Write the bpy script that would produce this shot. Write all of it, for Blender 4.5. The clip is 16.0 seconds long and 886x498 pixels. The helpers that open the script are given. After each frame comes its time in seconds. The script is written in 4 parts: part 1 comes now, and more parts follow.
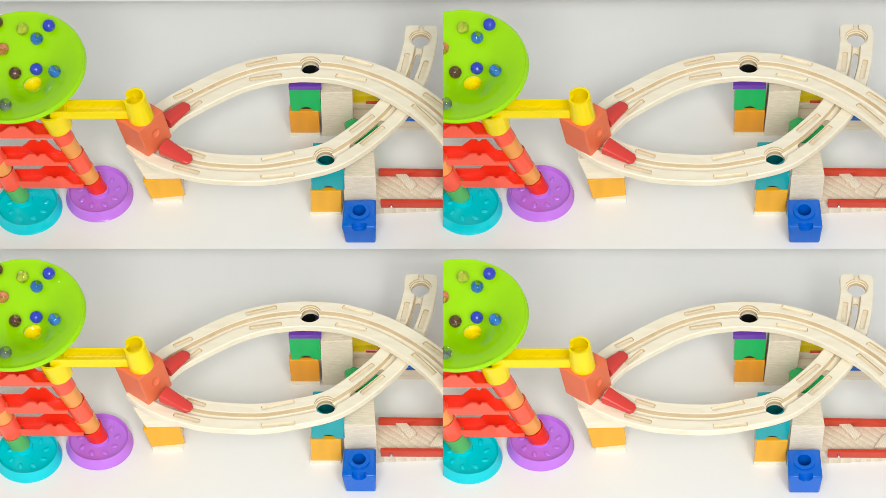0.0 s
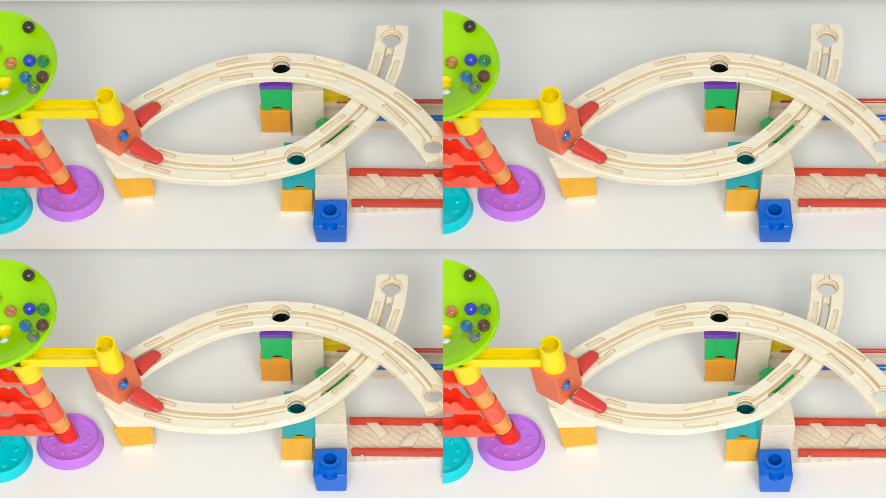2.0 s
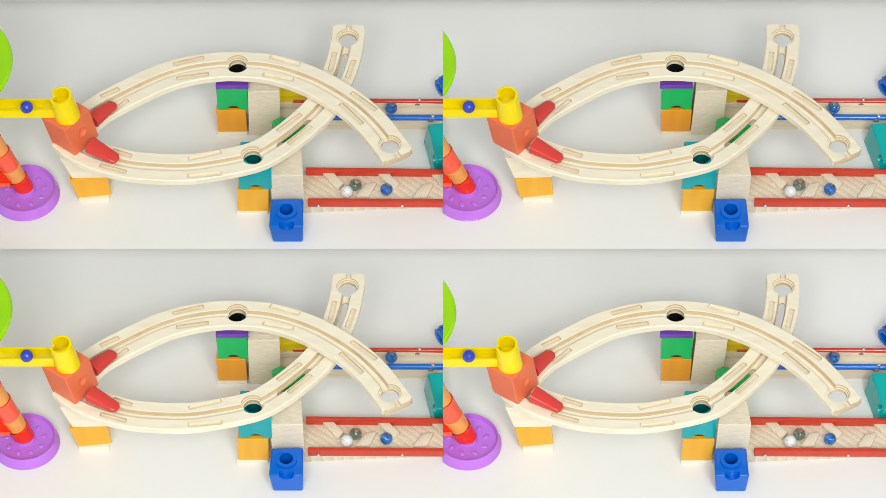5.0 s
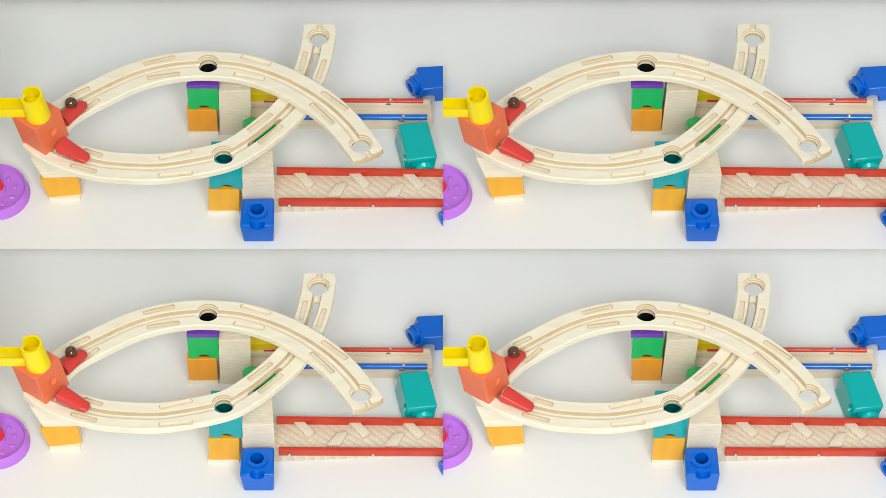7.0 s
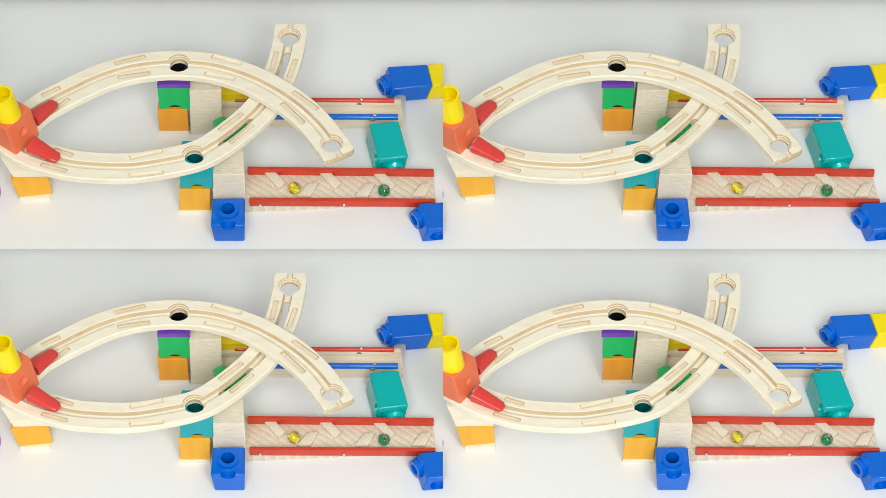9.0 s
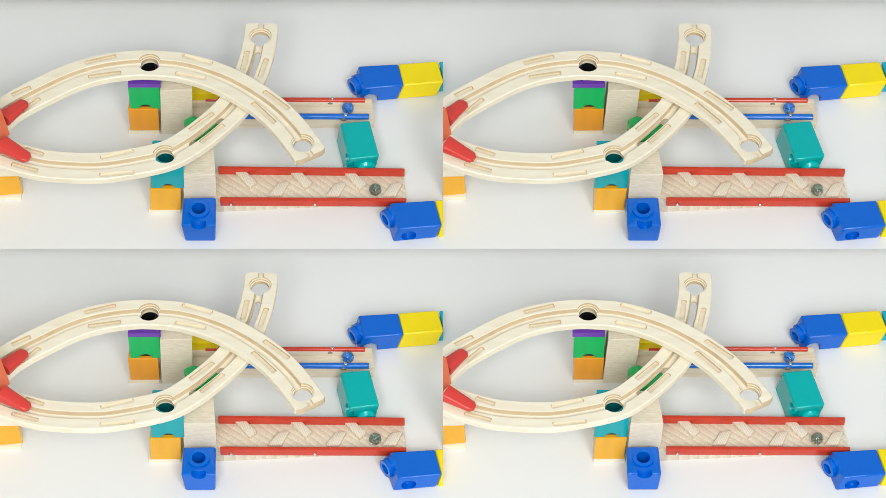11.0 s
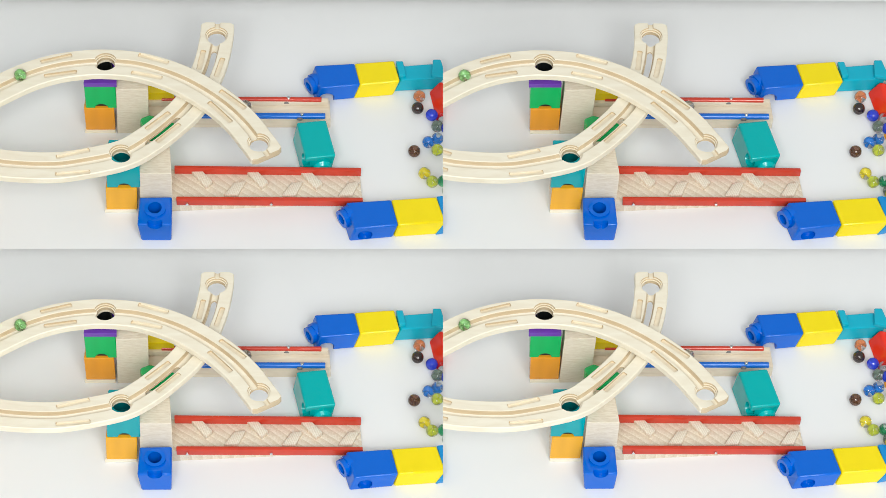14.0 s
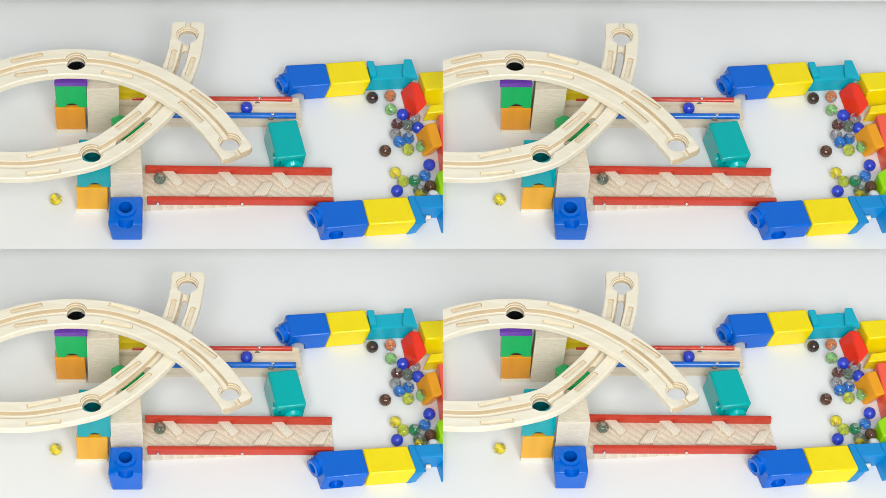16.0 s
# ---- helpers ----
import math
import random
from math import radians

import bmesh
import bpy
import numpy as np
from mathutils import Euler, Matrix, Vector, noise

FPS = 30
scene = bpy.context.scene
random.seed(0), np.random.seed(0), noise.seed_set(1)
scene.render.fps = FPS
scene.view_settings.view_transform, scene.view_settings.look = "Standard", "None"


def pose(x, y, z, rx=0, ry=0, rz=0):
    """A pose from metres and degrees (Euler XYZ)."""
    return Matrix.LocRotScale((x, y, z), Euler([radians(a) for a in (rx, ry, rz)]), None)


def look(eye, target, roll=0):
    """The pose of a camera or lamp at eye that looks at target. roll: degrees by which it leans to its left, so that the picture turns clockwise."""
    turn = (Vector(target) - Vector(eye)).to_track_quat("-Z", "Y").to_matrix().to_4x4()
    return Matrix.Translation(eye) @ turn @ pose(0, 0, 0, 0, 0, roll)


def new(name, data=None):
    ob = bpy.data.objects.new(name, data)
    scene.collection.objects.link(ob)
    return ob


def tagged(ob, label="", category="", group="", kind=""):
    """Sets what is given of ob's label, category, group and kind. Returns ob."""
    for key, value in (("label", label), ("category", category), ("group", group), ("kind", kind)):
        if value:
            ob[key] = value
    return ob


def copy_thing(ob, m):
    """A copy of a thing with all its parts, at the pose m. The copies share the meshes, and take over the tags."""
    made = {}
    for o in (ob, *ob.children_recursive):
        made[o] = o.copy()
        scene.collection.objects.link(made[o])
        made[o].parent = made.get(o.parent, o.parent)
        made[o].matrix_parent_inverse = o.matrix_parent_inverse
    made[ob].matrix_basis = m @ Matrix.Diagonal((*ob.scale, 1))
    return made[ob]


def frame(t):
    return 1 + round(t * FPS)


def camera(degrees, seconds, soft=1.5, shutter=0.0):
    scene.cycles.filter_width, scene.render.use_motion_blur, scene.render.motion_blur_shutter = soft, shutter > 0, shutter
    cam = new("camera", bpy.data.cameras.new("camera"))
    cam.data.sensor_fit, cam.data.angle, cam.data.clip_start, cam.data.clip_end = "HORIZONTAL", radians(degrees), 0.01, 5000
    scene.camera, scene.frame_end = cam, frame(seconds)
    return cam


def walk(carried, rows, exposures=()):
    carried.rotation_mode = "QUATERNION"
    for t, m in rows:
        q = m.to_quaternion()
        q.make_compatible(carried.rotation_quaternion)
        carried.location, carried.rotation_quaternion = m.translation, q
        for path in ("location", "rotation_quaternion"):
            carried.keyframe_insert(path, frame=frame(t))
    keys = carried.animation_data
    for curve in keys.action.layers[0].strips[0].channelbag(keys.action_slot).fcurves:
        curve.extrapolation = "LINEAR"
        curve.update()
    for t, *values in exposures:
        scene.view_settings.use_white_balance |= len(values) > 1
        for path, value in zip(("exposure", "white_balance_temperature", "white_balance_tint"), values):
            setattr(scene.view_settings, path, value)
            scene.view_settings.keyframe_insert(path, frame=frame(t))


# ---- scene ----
# One marble run stands four times, in two rows of two, and all four run alike. The second row
# stands on a higher tier behind the first, and each run ends at a seam that turns with the view.
S = 0.0008                      # metres per unit of the plan
DOWN = radians(50)              # how steeply the camera looks down
SN, CS = math.sin(DOWN), math.cos(DOWN)
TILE_W, TILE_H = 784, 441
TIER = 70                       # height of each tier
FAR = 4.5                       # from the eye to the middle of the scene
SPEED, SINK = 25.94, 0.30       # units a second by which the view passes along and sinks
MID = 8.0
COLUMNS, ROWS = (0, 1), (0, 1)


def P(u, v, z=0.0):
    """Plan place: u to the right, v towards the viewer along the slope of sight, z up, all in units."""
    return Vector((S * u, S * (TILE_H - v - z * CS) / SN, S * z))


def screen(p):
    return p.x / S, TILE_H - (p.y * SN + p.z * CS) / S


CENTRE = Vector((S * (TILE_W + SPEED * MID), S * (TILE_H - SINK * MID) / SN, 0))
AHEAD, UP = Vector((0, CS, -SN)), Vector((0, SN, CS))
EYE = CENTRE - AHEAD * FAR


def sight(u, v, column, row, z):
    """Where the sight line of the plan's (u, v), in that column and row of runs, passes height z."""
    a = u - TILE_W - SPEED * MID + TILE_W * column
    b = v - TILE_H * row - SINK * MID
    way = AHEAD + Vector((a * S / FAR, 0, 0)) - UP * (b * S / FAR)
    return EYE + way * ((z - EYE.z) / way.z)


def depth(p):
    return (p - EYE).dot(AHEAD) / FAR


def rise(p, step):
    """By how much the sight of p climbs, in plan metres, for a small step."""
    def up(q):
        return (q - EYE).dot(UP) / depth(q)
    return up(p + step * 0.01) - up(p)


def ground(row):
    """Height, scale across and scale of heights of a row's tier."""
    z = row * TIER * S
    p = sight(TILE_W, 210, 0, row, z + 60 * S)
    return z, depth(p), CS * 0.01 / rise(p, Vector((0, 0, 1)))


def placed(p, column, row):
    """A place of the plan, in the run of that column and row."""
    z, size, tall = ground(row)
    return sight(*screen(p), column, row, z + tall * p.z)


# ---- camera ----
cam = camera(2 * math.degrees(math.atan(TILE_W * S / FAR)), 16.0, soft=0.6)


def view_at(t):
    side = math.degrees(math.atan(0.992 * S * SPEED * (t - MID) / FAR))
    sunk = math.degrees(S * SINK * (t - MID) / FAR)
    return pose(*EYE, 40, 0, 0) @ pose(0, 0, 0, -sunk, -side, 0)


walk(cam, [(t, view_at(t)) for t in range(0, 17, 2)],
     [(0, -0.01, 6540, 7), (3.5, -0.02, 6550, 6), (6.5, -0.03, 6500, 5.5), (9, -0.02, 6430, 5.5), (12, -0.02, 6340, 6.5), (16, -0.01, 6290, 7)])
_me = bpy.data.meshes.new("seam")
_bm = bmesh.new()
bmesh.ops.create_cube(_bm, size=1, matrix=Matrix.Translation((0, 0, -FAR - 0.5)) @ Matrix.Diagonal((0.0002, 1.6, 0.001, 1)))
_bm.to_mesh(_me)
_bm.free()
seam = tagged(new("seam", _me), "hair-thin line where two runs meet", "seam", kind="structure")
walk(seam, [(t, view_at(t)) for t in range(0, 17, 2)])

# ---- light ----
world = bpy.data.worlds.new("studio")
scene.world = world
world.use_nodes = True
world.node_tree.nodes["Background"].inputs[0].default_value = (1.0, 1.0, 1.0, 1)
world.node_tree.nodes["Background"].inputs[1].default_value = 0.46


def area_lamp(name, eye, target, size, power, color=(1, 1, 1)):
    data = bpy.data.lights.new(name, "AREA")
    data.size, data.energy, data.color = size, power, color
    ob = new(name, data)
    ob.matrix_world = look(eye, target)
    return ob


area_lamp("window_light", (1.7, -5.3, 5.6), (0.9, 0.5, 0.1), 4.6, 385, (1, 0.998, 0.985))
for x in (-0.5, 2.2):
    area_lamp("studio_lamp", (x, -4.0, 4.9), (0.9, 0.5, 0.1), 1.1, 66, (1, 0.998, 0.985))

# ---- materials ----


def nodes_of(name):
    m = bpy.data.materials.new(name)
    m.use_nodes = True
    nt = m.node_tree
    return m, nt, nt.nodes["Principled BSDF"]


def rough_color(nt, bsdf, a, b, scale, stretch=(1, 1, 1), detail=4.0):
    tc = nt.nodes.new("ShaderNodeTexCoord")
    mp = nt.nodes.new("ShaderNodeMapping")
    mp.inputs["Scale"].default_value = stretch
    no = nt.nodes.new("ShaderNodeTexNoise")
    no.inputs["Scale"].default_value, no.inputs["Detail"].default_value = scale, detail
    ra = nt.nodes.new("ShaderNodeValToRGB")
    ra.color_ramp.elements[0].position, ra.color_ramp.elements[1].position = 0.3, 0.7
    ra.color_ramp.elements[0].color, ra.color_ramp.elements[1].color = (*a, 1), (*b, 1)
    nt.links.new(tc.outputs["Object"], mp.inputs[0])
    nt.links.new(mp.outputs[0], no.inputs["Vector"])
    nt.links.new(no.outputs["Fac"], ra.inputs[0])
    nt.links.new(ra.outputs[0], bsdf.inputs["Base Color"])
    return no, mp


def bumped(nt, bsdf, source, strength, distance=0.0005):
    bu = nt.nodes.new("ShaderNodeBump")
    bu.inputs["Strength"].default_value, bu.inputs["Distance"].default_value = strength, distance
    nt.links.new(source.outputs["Fac"], bu.inputs["Height"])
    nt.links.new(bu.outputs[0], bsdf.inputs["Normal"])


def plastic(name, color, rough=0.22, vary=0.06, through_=0.0):
    m, nt, b = nodes_of(name)
    dark = tuple(c * (1 - vary) for c in color)
    no, mp = rough_color(nt, b, dark, color, 25)
    fine = nt.nodes.new("ShaderNodeTexNoise")
    fine.inputs["Scale"].default_value = 260
    nt.links.new(mp.outputs[0], fine.inputs["Vector"])
    bumped(nt, b, fine, 0.06)
    b.inputs["Roughness"].default_value = rough
    b.inputs["Transmission Weight"].default_value = through_
    b.inputs["IOR"].default_value = 1.46
    return m


def painted(name, color):
    """Lacquered wood: the grain shows a little through the paint."""
    m, nt, b = nodes_of(name)
    no, mp = rough_color(nt, b, tuple(c * 0.88 for c in color), color, 40, (1, 1, 0.12))
    bumped(nt, b, no, 0.12)
    b.inputs["Roughness"].default_value = 0.13
    return m


def wood(name, a, b_, scale=60, stretch=(0.15, 1, 1), rough=0.45, turn=0):
    m, nt, b = nodes_of(name)
    no, mp = rough_color(nt, b, a, b_, scale, stretch, 6)
    no.inputs["Distortion"].default_value = 0.7
    if turn:
        mp.vector_type = "TEXTURE"
        mp.inputs["Scale"].default_value = tuple(1 / s for s in stretch)
        mp.inputs["Rotation"].default_value = (0, 0, radians(turn))
    bumped(nt, b, no, 0.15)
    b.inputs["Roughness"].default_value = rough
    return m


def figured(name, a, b_, period, turn, wander=4.0, sharp=0.5):
    """Sawn wood whose year rings run as wavering lines over the face."""
    m, nt, b = nodes_of(name)
    tc = nt.nodes.new("ShaderNodeTexCoord")
    mp = nt.nodes.new("ShaderNodeMapping")
    mp.inputs["Rotation"].default_value = (0, 0, radians(turn))
    wv = nt.nodes.new("ShaderNodeTexWave")
    wv.wave_profile = "SAW"
    wv.inputs["Scale"].default_value, wv.inputs["Distortion"].default_value = 0.314 / period, wander
    wv.inputs["Detail"].default_value, wv.inputs["Detail Scale"].default_value = 2.0, 0.6
    no = nt.nodes.new("ShaderNodeTexNoise")
    no.inputs["Scale"].default_value, no.inputs["Detail"].default_value = 420, 5
    mix = nt.nodes.new("ShaderNodeMath")
    mix.operation = "MULTIPLY_ADD"
    mix.inputs[1].default_value = sharp
    ra = nt.nodes.new("ShaderNodeValToRGB")
    ra.color_ramp.elements[0].position, ra.color_ramp.elements[1].position = 0.35, 0.95
    ra.color_ramp.elements[0].color, ra.color_ramp.elements[1].color = (*b_, 1), (*a, 1)
    nt.links.new(tc.outputs["Object"], mp.inputs[0])
    nt.links.new(mp.outputs[0], wv.inputs["Vector"])
    nt.links.new(mp.outputs[0], no.inputs["Vector"])
    nt.links.new(wv.outputs["Fac"], mix.inputs[0])
    nt.links.new(no.outputs["Fac"], mix.inputs[2])
    nt.links.new(mix.outputs[0], ra.inputs[0])
    nt.links.new(ra.outputs[0], b.inputs["Base Color"])
    bumped(nt, b, no, 0.15)
    b.inputs["Roughness"].default_value = 0.5
    return m


MAPLE = wood("maple", (0.82, 0.73, 0.56), (0.895, 0.825, 0.665), 120, (0.18, 0.7, 1))
POCKET_TAN = wood("maple_pocket_tan", (0.74, 0.63, 0.45), (0.84, 0.74, 0.56), 160, (0.3, 0.3, 1))
# tanner maple for recess walls, with their shade put into the colour
TAN_SHADE = wood("maple_tan_shade", (0.57, 0.44, 0.27), (0.69, 0.55, 0.36), 90)
BEECH = wood("beech", (0.66, 0.55, 0.41), (0.83, 0.74, 0.60), 95, (0.12, 0.9, 0.6), 0.45, 0)
GRAIN = figured("diagonal_beech", (0.64, 0.53, 0.39), (0.84, 0.76, 0.63), 0.010, -52, 3.0, 0.45)
BEECH_END = wood("beech_end", (0.68, 0.58, 0.44), (0.83, 0.75, 0.62), 900, (0.10, 0.5, 0.8), 0.5)
BAFFLE = figured("baffle_beech", (0.66, 0.55, 0.41), (0.87, 0.80, 0.68), 0.003, -20, 0.8, 0.4)
RED_P = painted("red_paint", (0.60, 0.05, 0.024))
BLUE_P = painted("blue_paint", (0.01, 0.15, 0.62))
ORANGE_P = painted("orange_paint", (0.84, 0.34, 0.02))
AMBER_P = painted("amber_paint", (0.86, 0.42, 0.02))
GREEN_P = painted("green_paint", (0.01, 0.48, 0.12))
PURPLE_P = painted("purple_paint", (0.16, 0.05, 0.42))
TEAL_P = painted("teal_paint", (0.0, 0.36, 0.40))
YELLOW_P = painted("yellow_paint", (0.86, 0.64, 0.0))
# black and darkened teal that stand for the shade inside holes
HOLE_SHADE = plastic("hole_shade", (0.01, 0.012, 0.012), 0.5)
TEAL_SHADE = plastic("teal_shade", (0.0, 0.17, 0.18), 0.4)
RED_CUBE = plastic("red_splitter", (0.82, 0.18, 0.075), 0.4, 0.1)
RED_TONGUE = plastic("red_tongue", (0.66, 0.05, 0.04), 0.25)
LIME = plastic("lime_plastic", (0.33, 0.70, 0.0), 0.08)
YELLOW = plastic("yellow_plastic", (0.92, 0.72, 0.0), 0.12)
RED = plastic("red_plastic", (0.90, 0.035, 0.012), 0.12)
CORAL = plastic("coral_plastic", (0.95, 0.115, 0.065), 0.12)
TANGERINE = plastic("orange_clear_plastic", (1.0, 0.42, 0.11), 0.1, 0.06, 0.2)
PURPLE = plastic("purple_plastic", (0.52, 0.18, 0.78), 0.12)
CYAN = plastic("cyan_plastic", (0.0, 0.60, 0.70), 0.12)
GREEN = plastic("green_plastic", (0.16, 0.58, 0.16), 0.2, 0.06, 0.2)
BLUE = plastic("blue_plastic", (0.0, 0.125, 0.62), 0.12)
TEAL = plastic("teal_plastic", (0.0, 0.42, 0.41), 0.16)
AQUA = plastic("aqua_plastic", (0.01, 0.42, 0.56), 0.25)
SKY = plastic("sky_plastic", (0.01, 0.26, 0.62), 0.25)
ORANGE = plastic("orange_plastic", (0.88, 0.36, 0.01), 0.25)
GREY = plastic("grey_metal_paint", (0.16, 0.15, 0.14), 0.4)
STEEL, _nt, _b = nodes_of("steel")
_b.inputs["Metallic"].default_value, _b.inputs["Roughness"].default_value = 1.0, 0.25
_b.inputs["Base Color"].default_value = (0.75, 0.75, 0.75, 1)
PAPER, _nt, _b = nodes_of("white_paper")
_no, _mp = rough_color(_nt, _b, (0.80, 0.795, 0.785), (0.83, 0.825, 0.815), 4)
_b.inputs["Roughness"].default_value = 0.6

# ---- mesh helpers ----


def hold(name, u, v, z=0.0, label="", category="", group=""):
    """An empty at the base of a thing."""
    ob = new(name)
    ob.location = P(u, v, z)
    return tagged(ob, label, category, group)


def root_place(ob):
    o, place = ob, Vector((0, 0, 0))
    while o is not None:
        place = place + o.location
        o = o.parent
    return place


def part(name, bm, material, parent, label="", smooth=40, flat=1.0):
    """One mesh part; bm is in world metres."""
    bm.normal_update()
    me = bpy.data.meshes.new(name)
    bmesh.ops.translate(bm, verts=bm.verts, vec=-root_place(parent))
    if smooth:
        for f in bm.faces:
            f.smooth = f.calc_area() < flat
        for e in bm.edges:
            e.smooth = len(e.link_faces) == 2 and e.calc_face_angle(0) < radians(smooth)
    bm.to_mesh(me)
    bm.free()
    me.materials.append(material)
    ob = new(name, me)
    ob.parent = parent
    return tagged(ob, label)


def bevelled(bm, width, segments=2):
    if width:
        bmesh.ops.bevel(bm, geom=list(bm.edges), offset=width * S, segments=segments, profile=0.5, affect="EDGES")
    return bm


def prism(top, h, z=0.0, lean=(0, 0), taper=1.0, bevel=2.0):
    """A block: its top face as four (u, v) corners at height z + h, its foot at z."""
    bm = bmesh.new()
    cu, cv = sum(p[0] for p in top) / 4, sum(p[1] for p in top) / 4
    a = [bm.verts.new(P(u, v, z + h)) for u, v in top]
    b = []
    for u, v in top:
        u, v = cu + (u - cu) * taper + lean[0], cv + (v - cv) * taper + lean[1]
        b.append(bm.verts.new(P(u, v + h * CS, z)))
    bm.faces.new(a), bm.faces.new(b[::-1])
    for i in range(4):
        j = (i + 1) % 4
        bm.faces.new((a[j], a[i], b[i], b[j]))
    bmesh.ops.recalc_face_normals(bm, faces=bm.faces)
    return bevelled(bm, bevel)


def lathe(center, profile, steps=48, skew=(0, 0), turn=None):
    """Closed ring of revolution round the upright at center (metres); profile: (radius, height) in units,
    a closed loop. skew: units of shift in x and y per unit of height."""
    bm = bmesh.new()
    rings = []
    for k in range(steps):
        a = 2 * math.pi * k / steps
        ring = []
        for r, h in profile:
            w = Vector((r * math.cos(a) + skew[0] * h, r * math.sin(a) + skew[1] * h, h)) * S
            if turn:
                w = turn @ w
            ring.append(bm.verts.new(w + center))
        rings.append(ring)
    n = len(profile)
    for k in range(steps):
        for i in range(n):
            j = (i + 1) % n
            bm.faces.new((rings[k][i], rings[(k + 1) % steps][i], rings[(k + 1) % steps][j], rings[k][j]))
    bmesh.ops.remove_doubles(bm, verts=bm.verts, dist=1e-7)
    bmesh.ops.recalc_face_normals(bm, faces=bm.faces)
    return bm


def tube(a, b, r0, r1, wall=3.0, steps=28):
    """A pipe with a wall between two places in metres."""
    d = b - a
    turn = d.to_track_quat("Z", "Y").to_matrix()
    n = d.length / S
    return lathe(a, [(r0, 0), (r1, n), (r1 - wall, n), (r0 - wall, 0)], steps, turn=turn)


def rod(a, b, r, steps=20, end=0.15):
    """A solid round bar with softened ends."""
    d = b - a
    turn = d.to_track_quat("Z", "Y").to_matrix()
    n = d.length / S
    e = min(r * end, n * 0.3)
    bm = bmesh.new()
    rings = []
    for rr, h in ((r - e, 0), (r, e), (r, n - e), (r - e, n)):
        rings.append([bm.verts.new(turn @ (Vector((rr * math.cos(t), rr * math.sin(t), h)) * S) + a)
                      for t in (2 * math.pi * k / steps for k in range(steps))])
    for p, q in zip(rings, rings[1:]):
        for k in range(steps):
            bm.faces.new((p[k], p[(k + 1) % steps], q[(k + 1) % steps], q[k]))
    bm.faces.new(rings[0][::-1]), bm.faces.new(rings[-1])
    bmesh.ops.recalc_face_normals(bm, faces=bm.faces)
    return bm


def carve(bm, *cutters):
    """bm less the cutters."""
    obs = []
    for k, c in enumerate((bm, *cutters)):
        me = bpy.data.meshes.new("carve")
        c.to_mesh(me)
        obs.append(new("carve", me))
    for o in obs[1:]:
        md = obs[0].modifiers.new("cut", "BOOLEAN")
        md.operation, md.object, md.solver = "DIFFERENCE", o, "EXACT"
    dg = bpy.context.evaluated_depsgraph_get()
    me = bpy.data.meshes.new_from_object(obs[0].evaluated_get(dg))
    out = bmesh.new()
    out.from_mesh(me)
    for o in obs:
        bpy.data.objects.remove(o)
    for c in (bm, *cutters):
        c.free()
    return out


def spline(points, n):
    """Catmull-Rom through the points, n steps between two."""
    pts = [Vector(p) for p in points]
    pts = [2 * pts[0] - pts[1]] + pts + [2 * pts[-1] - pts[-2]]
    out = []
    for i in range(1, len(pts) - 2):
        p0, p1, p2, p3 = pts[i - 1:i + 3]
        for k in range(n):
            t = k / n
            out.append(0.5 * (2 * p1 + (p2 - p0) * t + (2 * p0 - 5 * p1 + 4 * p2 - p3) * t * t + (3 * p1 - p0 - 3 * p2 + p3) * t ** 3))
    out.append(pts[-2])
    return out


def sweep(path, profile, close=True):
    """A bar of the closed profile (across, up), in units, along a path of places in metres."""
    bm = bmesh.new()
    rings = []
    for i, p in enumerate(path):
        d = path[min(i + 1, len(path) - 1)] - path[max(i - 1, 0)]
        side = Vector((d.y, -d.x, 0)).normalized()
        rings.append([bm.verts.new(p + side * (a * S) + Vector((0, 0, h * S))) for a, h in profile])
    n = len(profile)
    for p, q in zip(rings, rings[1:]):
        for k in range(n):
            bm.faces.new((p[k], p[(k + 1) % n], q[(k + 1) % n], q[k]))
    bm.faces.new(rings[0]), bm.faces.new(rings[-1][::-1])
    bmesh.ops.recalc_face_normals(bm, faces=bm.faces)
    return bm


def bar(a, b, width, height):
    """A straight bar of that width and height, lying on the line from a to b."""
    return bevelled(sweep([a, b], [(-width / 2, 0), (width / 2, 0), (width / 2, height), (-width / 2, height)]), 1.2)


THINGS = []       # all that stands four times


# ---- table ----
def sheet(name, off):
    bm = bmesh.new()
    line = [P(0, 441 + 900 * (off == 0), 0)] + [P(0, 440 - 190 * k / 6, 0) for k in range(7)]
    # made-up dip towards the back, shaped so that the paper darkens there
    line += [P(0, 250 - 252 * k / 20, -12 * (k / 20) ** 2) for k in range(1, 21)]
    line += [P(0, -2 - 20 * k, -12 - 4 * k) for k in range(1, 5)]
    low = [p + Vector((0, 0.0006, -0.0006)) for p in line]
    prof = line + low[::-1]
    prof = [placed(p + Vector((CENTRE.x, S * SINK * MID / SN * -1, 0)), 0, off) for p in prof]
    rows = [[bm.verts.new(Vector((x, p.y, p.z))) for p in prof] for x in (-2.2, 3.8)]
    n = len(prof)
    for k in range(n):
        bm.faces.new((rows[0][k], rows[0][(k + 1) % n], rows[1][(k + 1) % n], rows[1][k]))
    bm.faces.new(rows[0]), bm.faces.new(rows[1][::-1])
    bmesh.ops.recalc_face_normals(bm, faces=bm.faces)
    me = bpy.data.meshes.new(name)
    for f in bm.faces:
        f.smooth = True
    for e in bm.edges:
        e.smooth = len(e.link_faces) == 2 and e.calc_face_angle(0) < 0.5
    bm.to_mesh(me)
    me.materials.append(PAPER)
    ob = new(name, me)
    return tagged(ob, "white paper sweep falling away behind, the farthest added for shade", "table", kind="structure")


# the farthest sheet is added, out of view, to shade the back row's rear
SHEETS = [sheet("table_front", 0), sheet("table_back", 1), sheet("table_far", 2)]


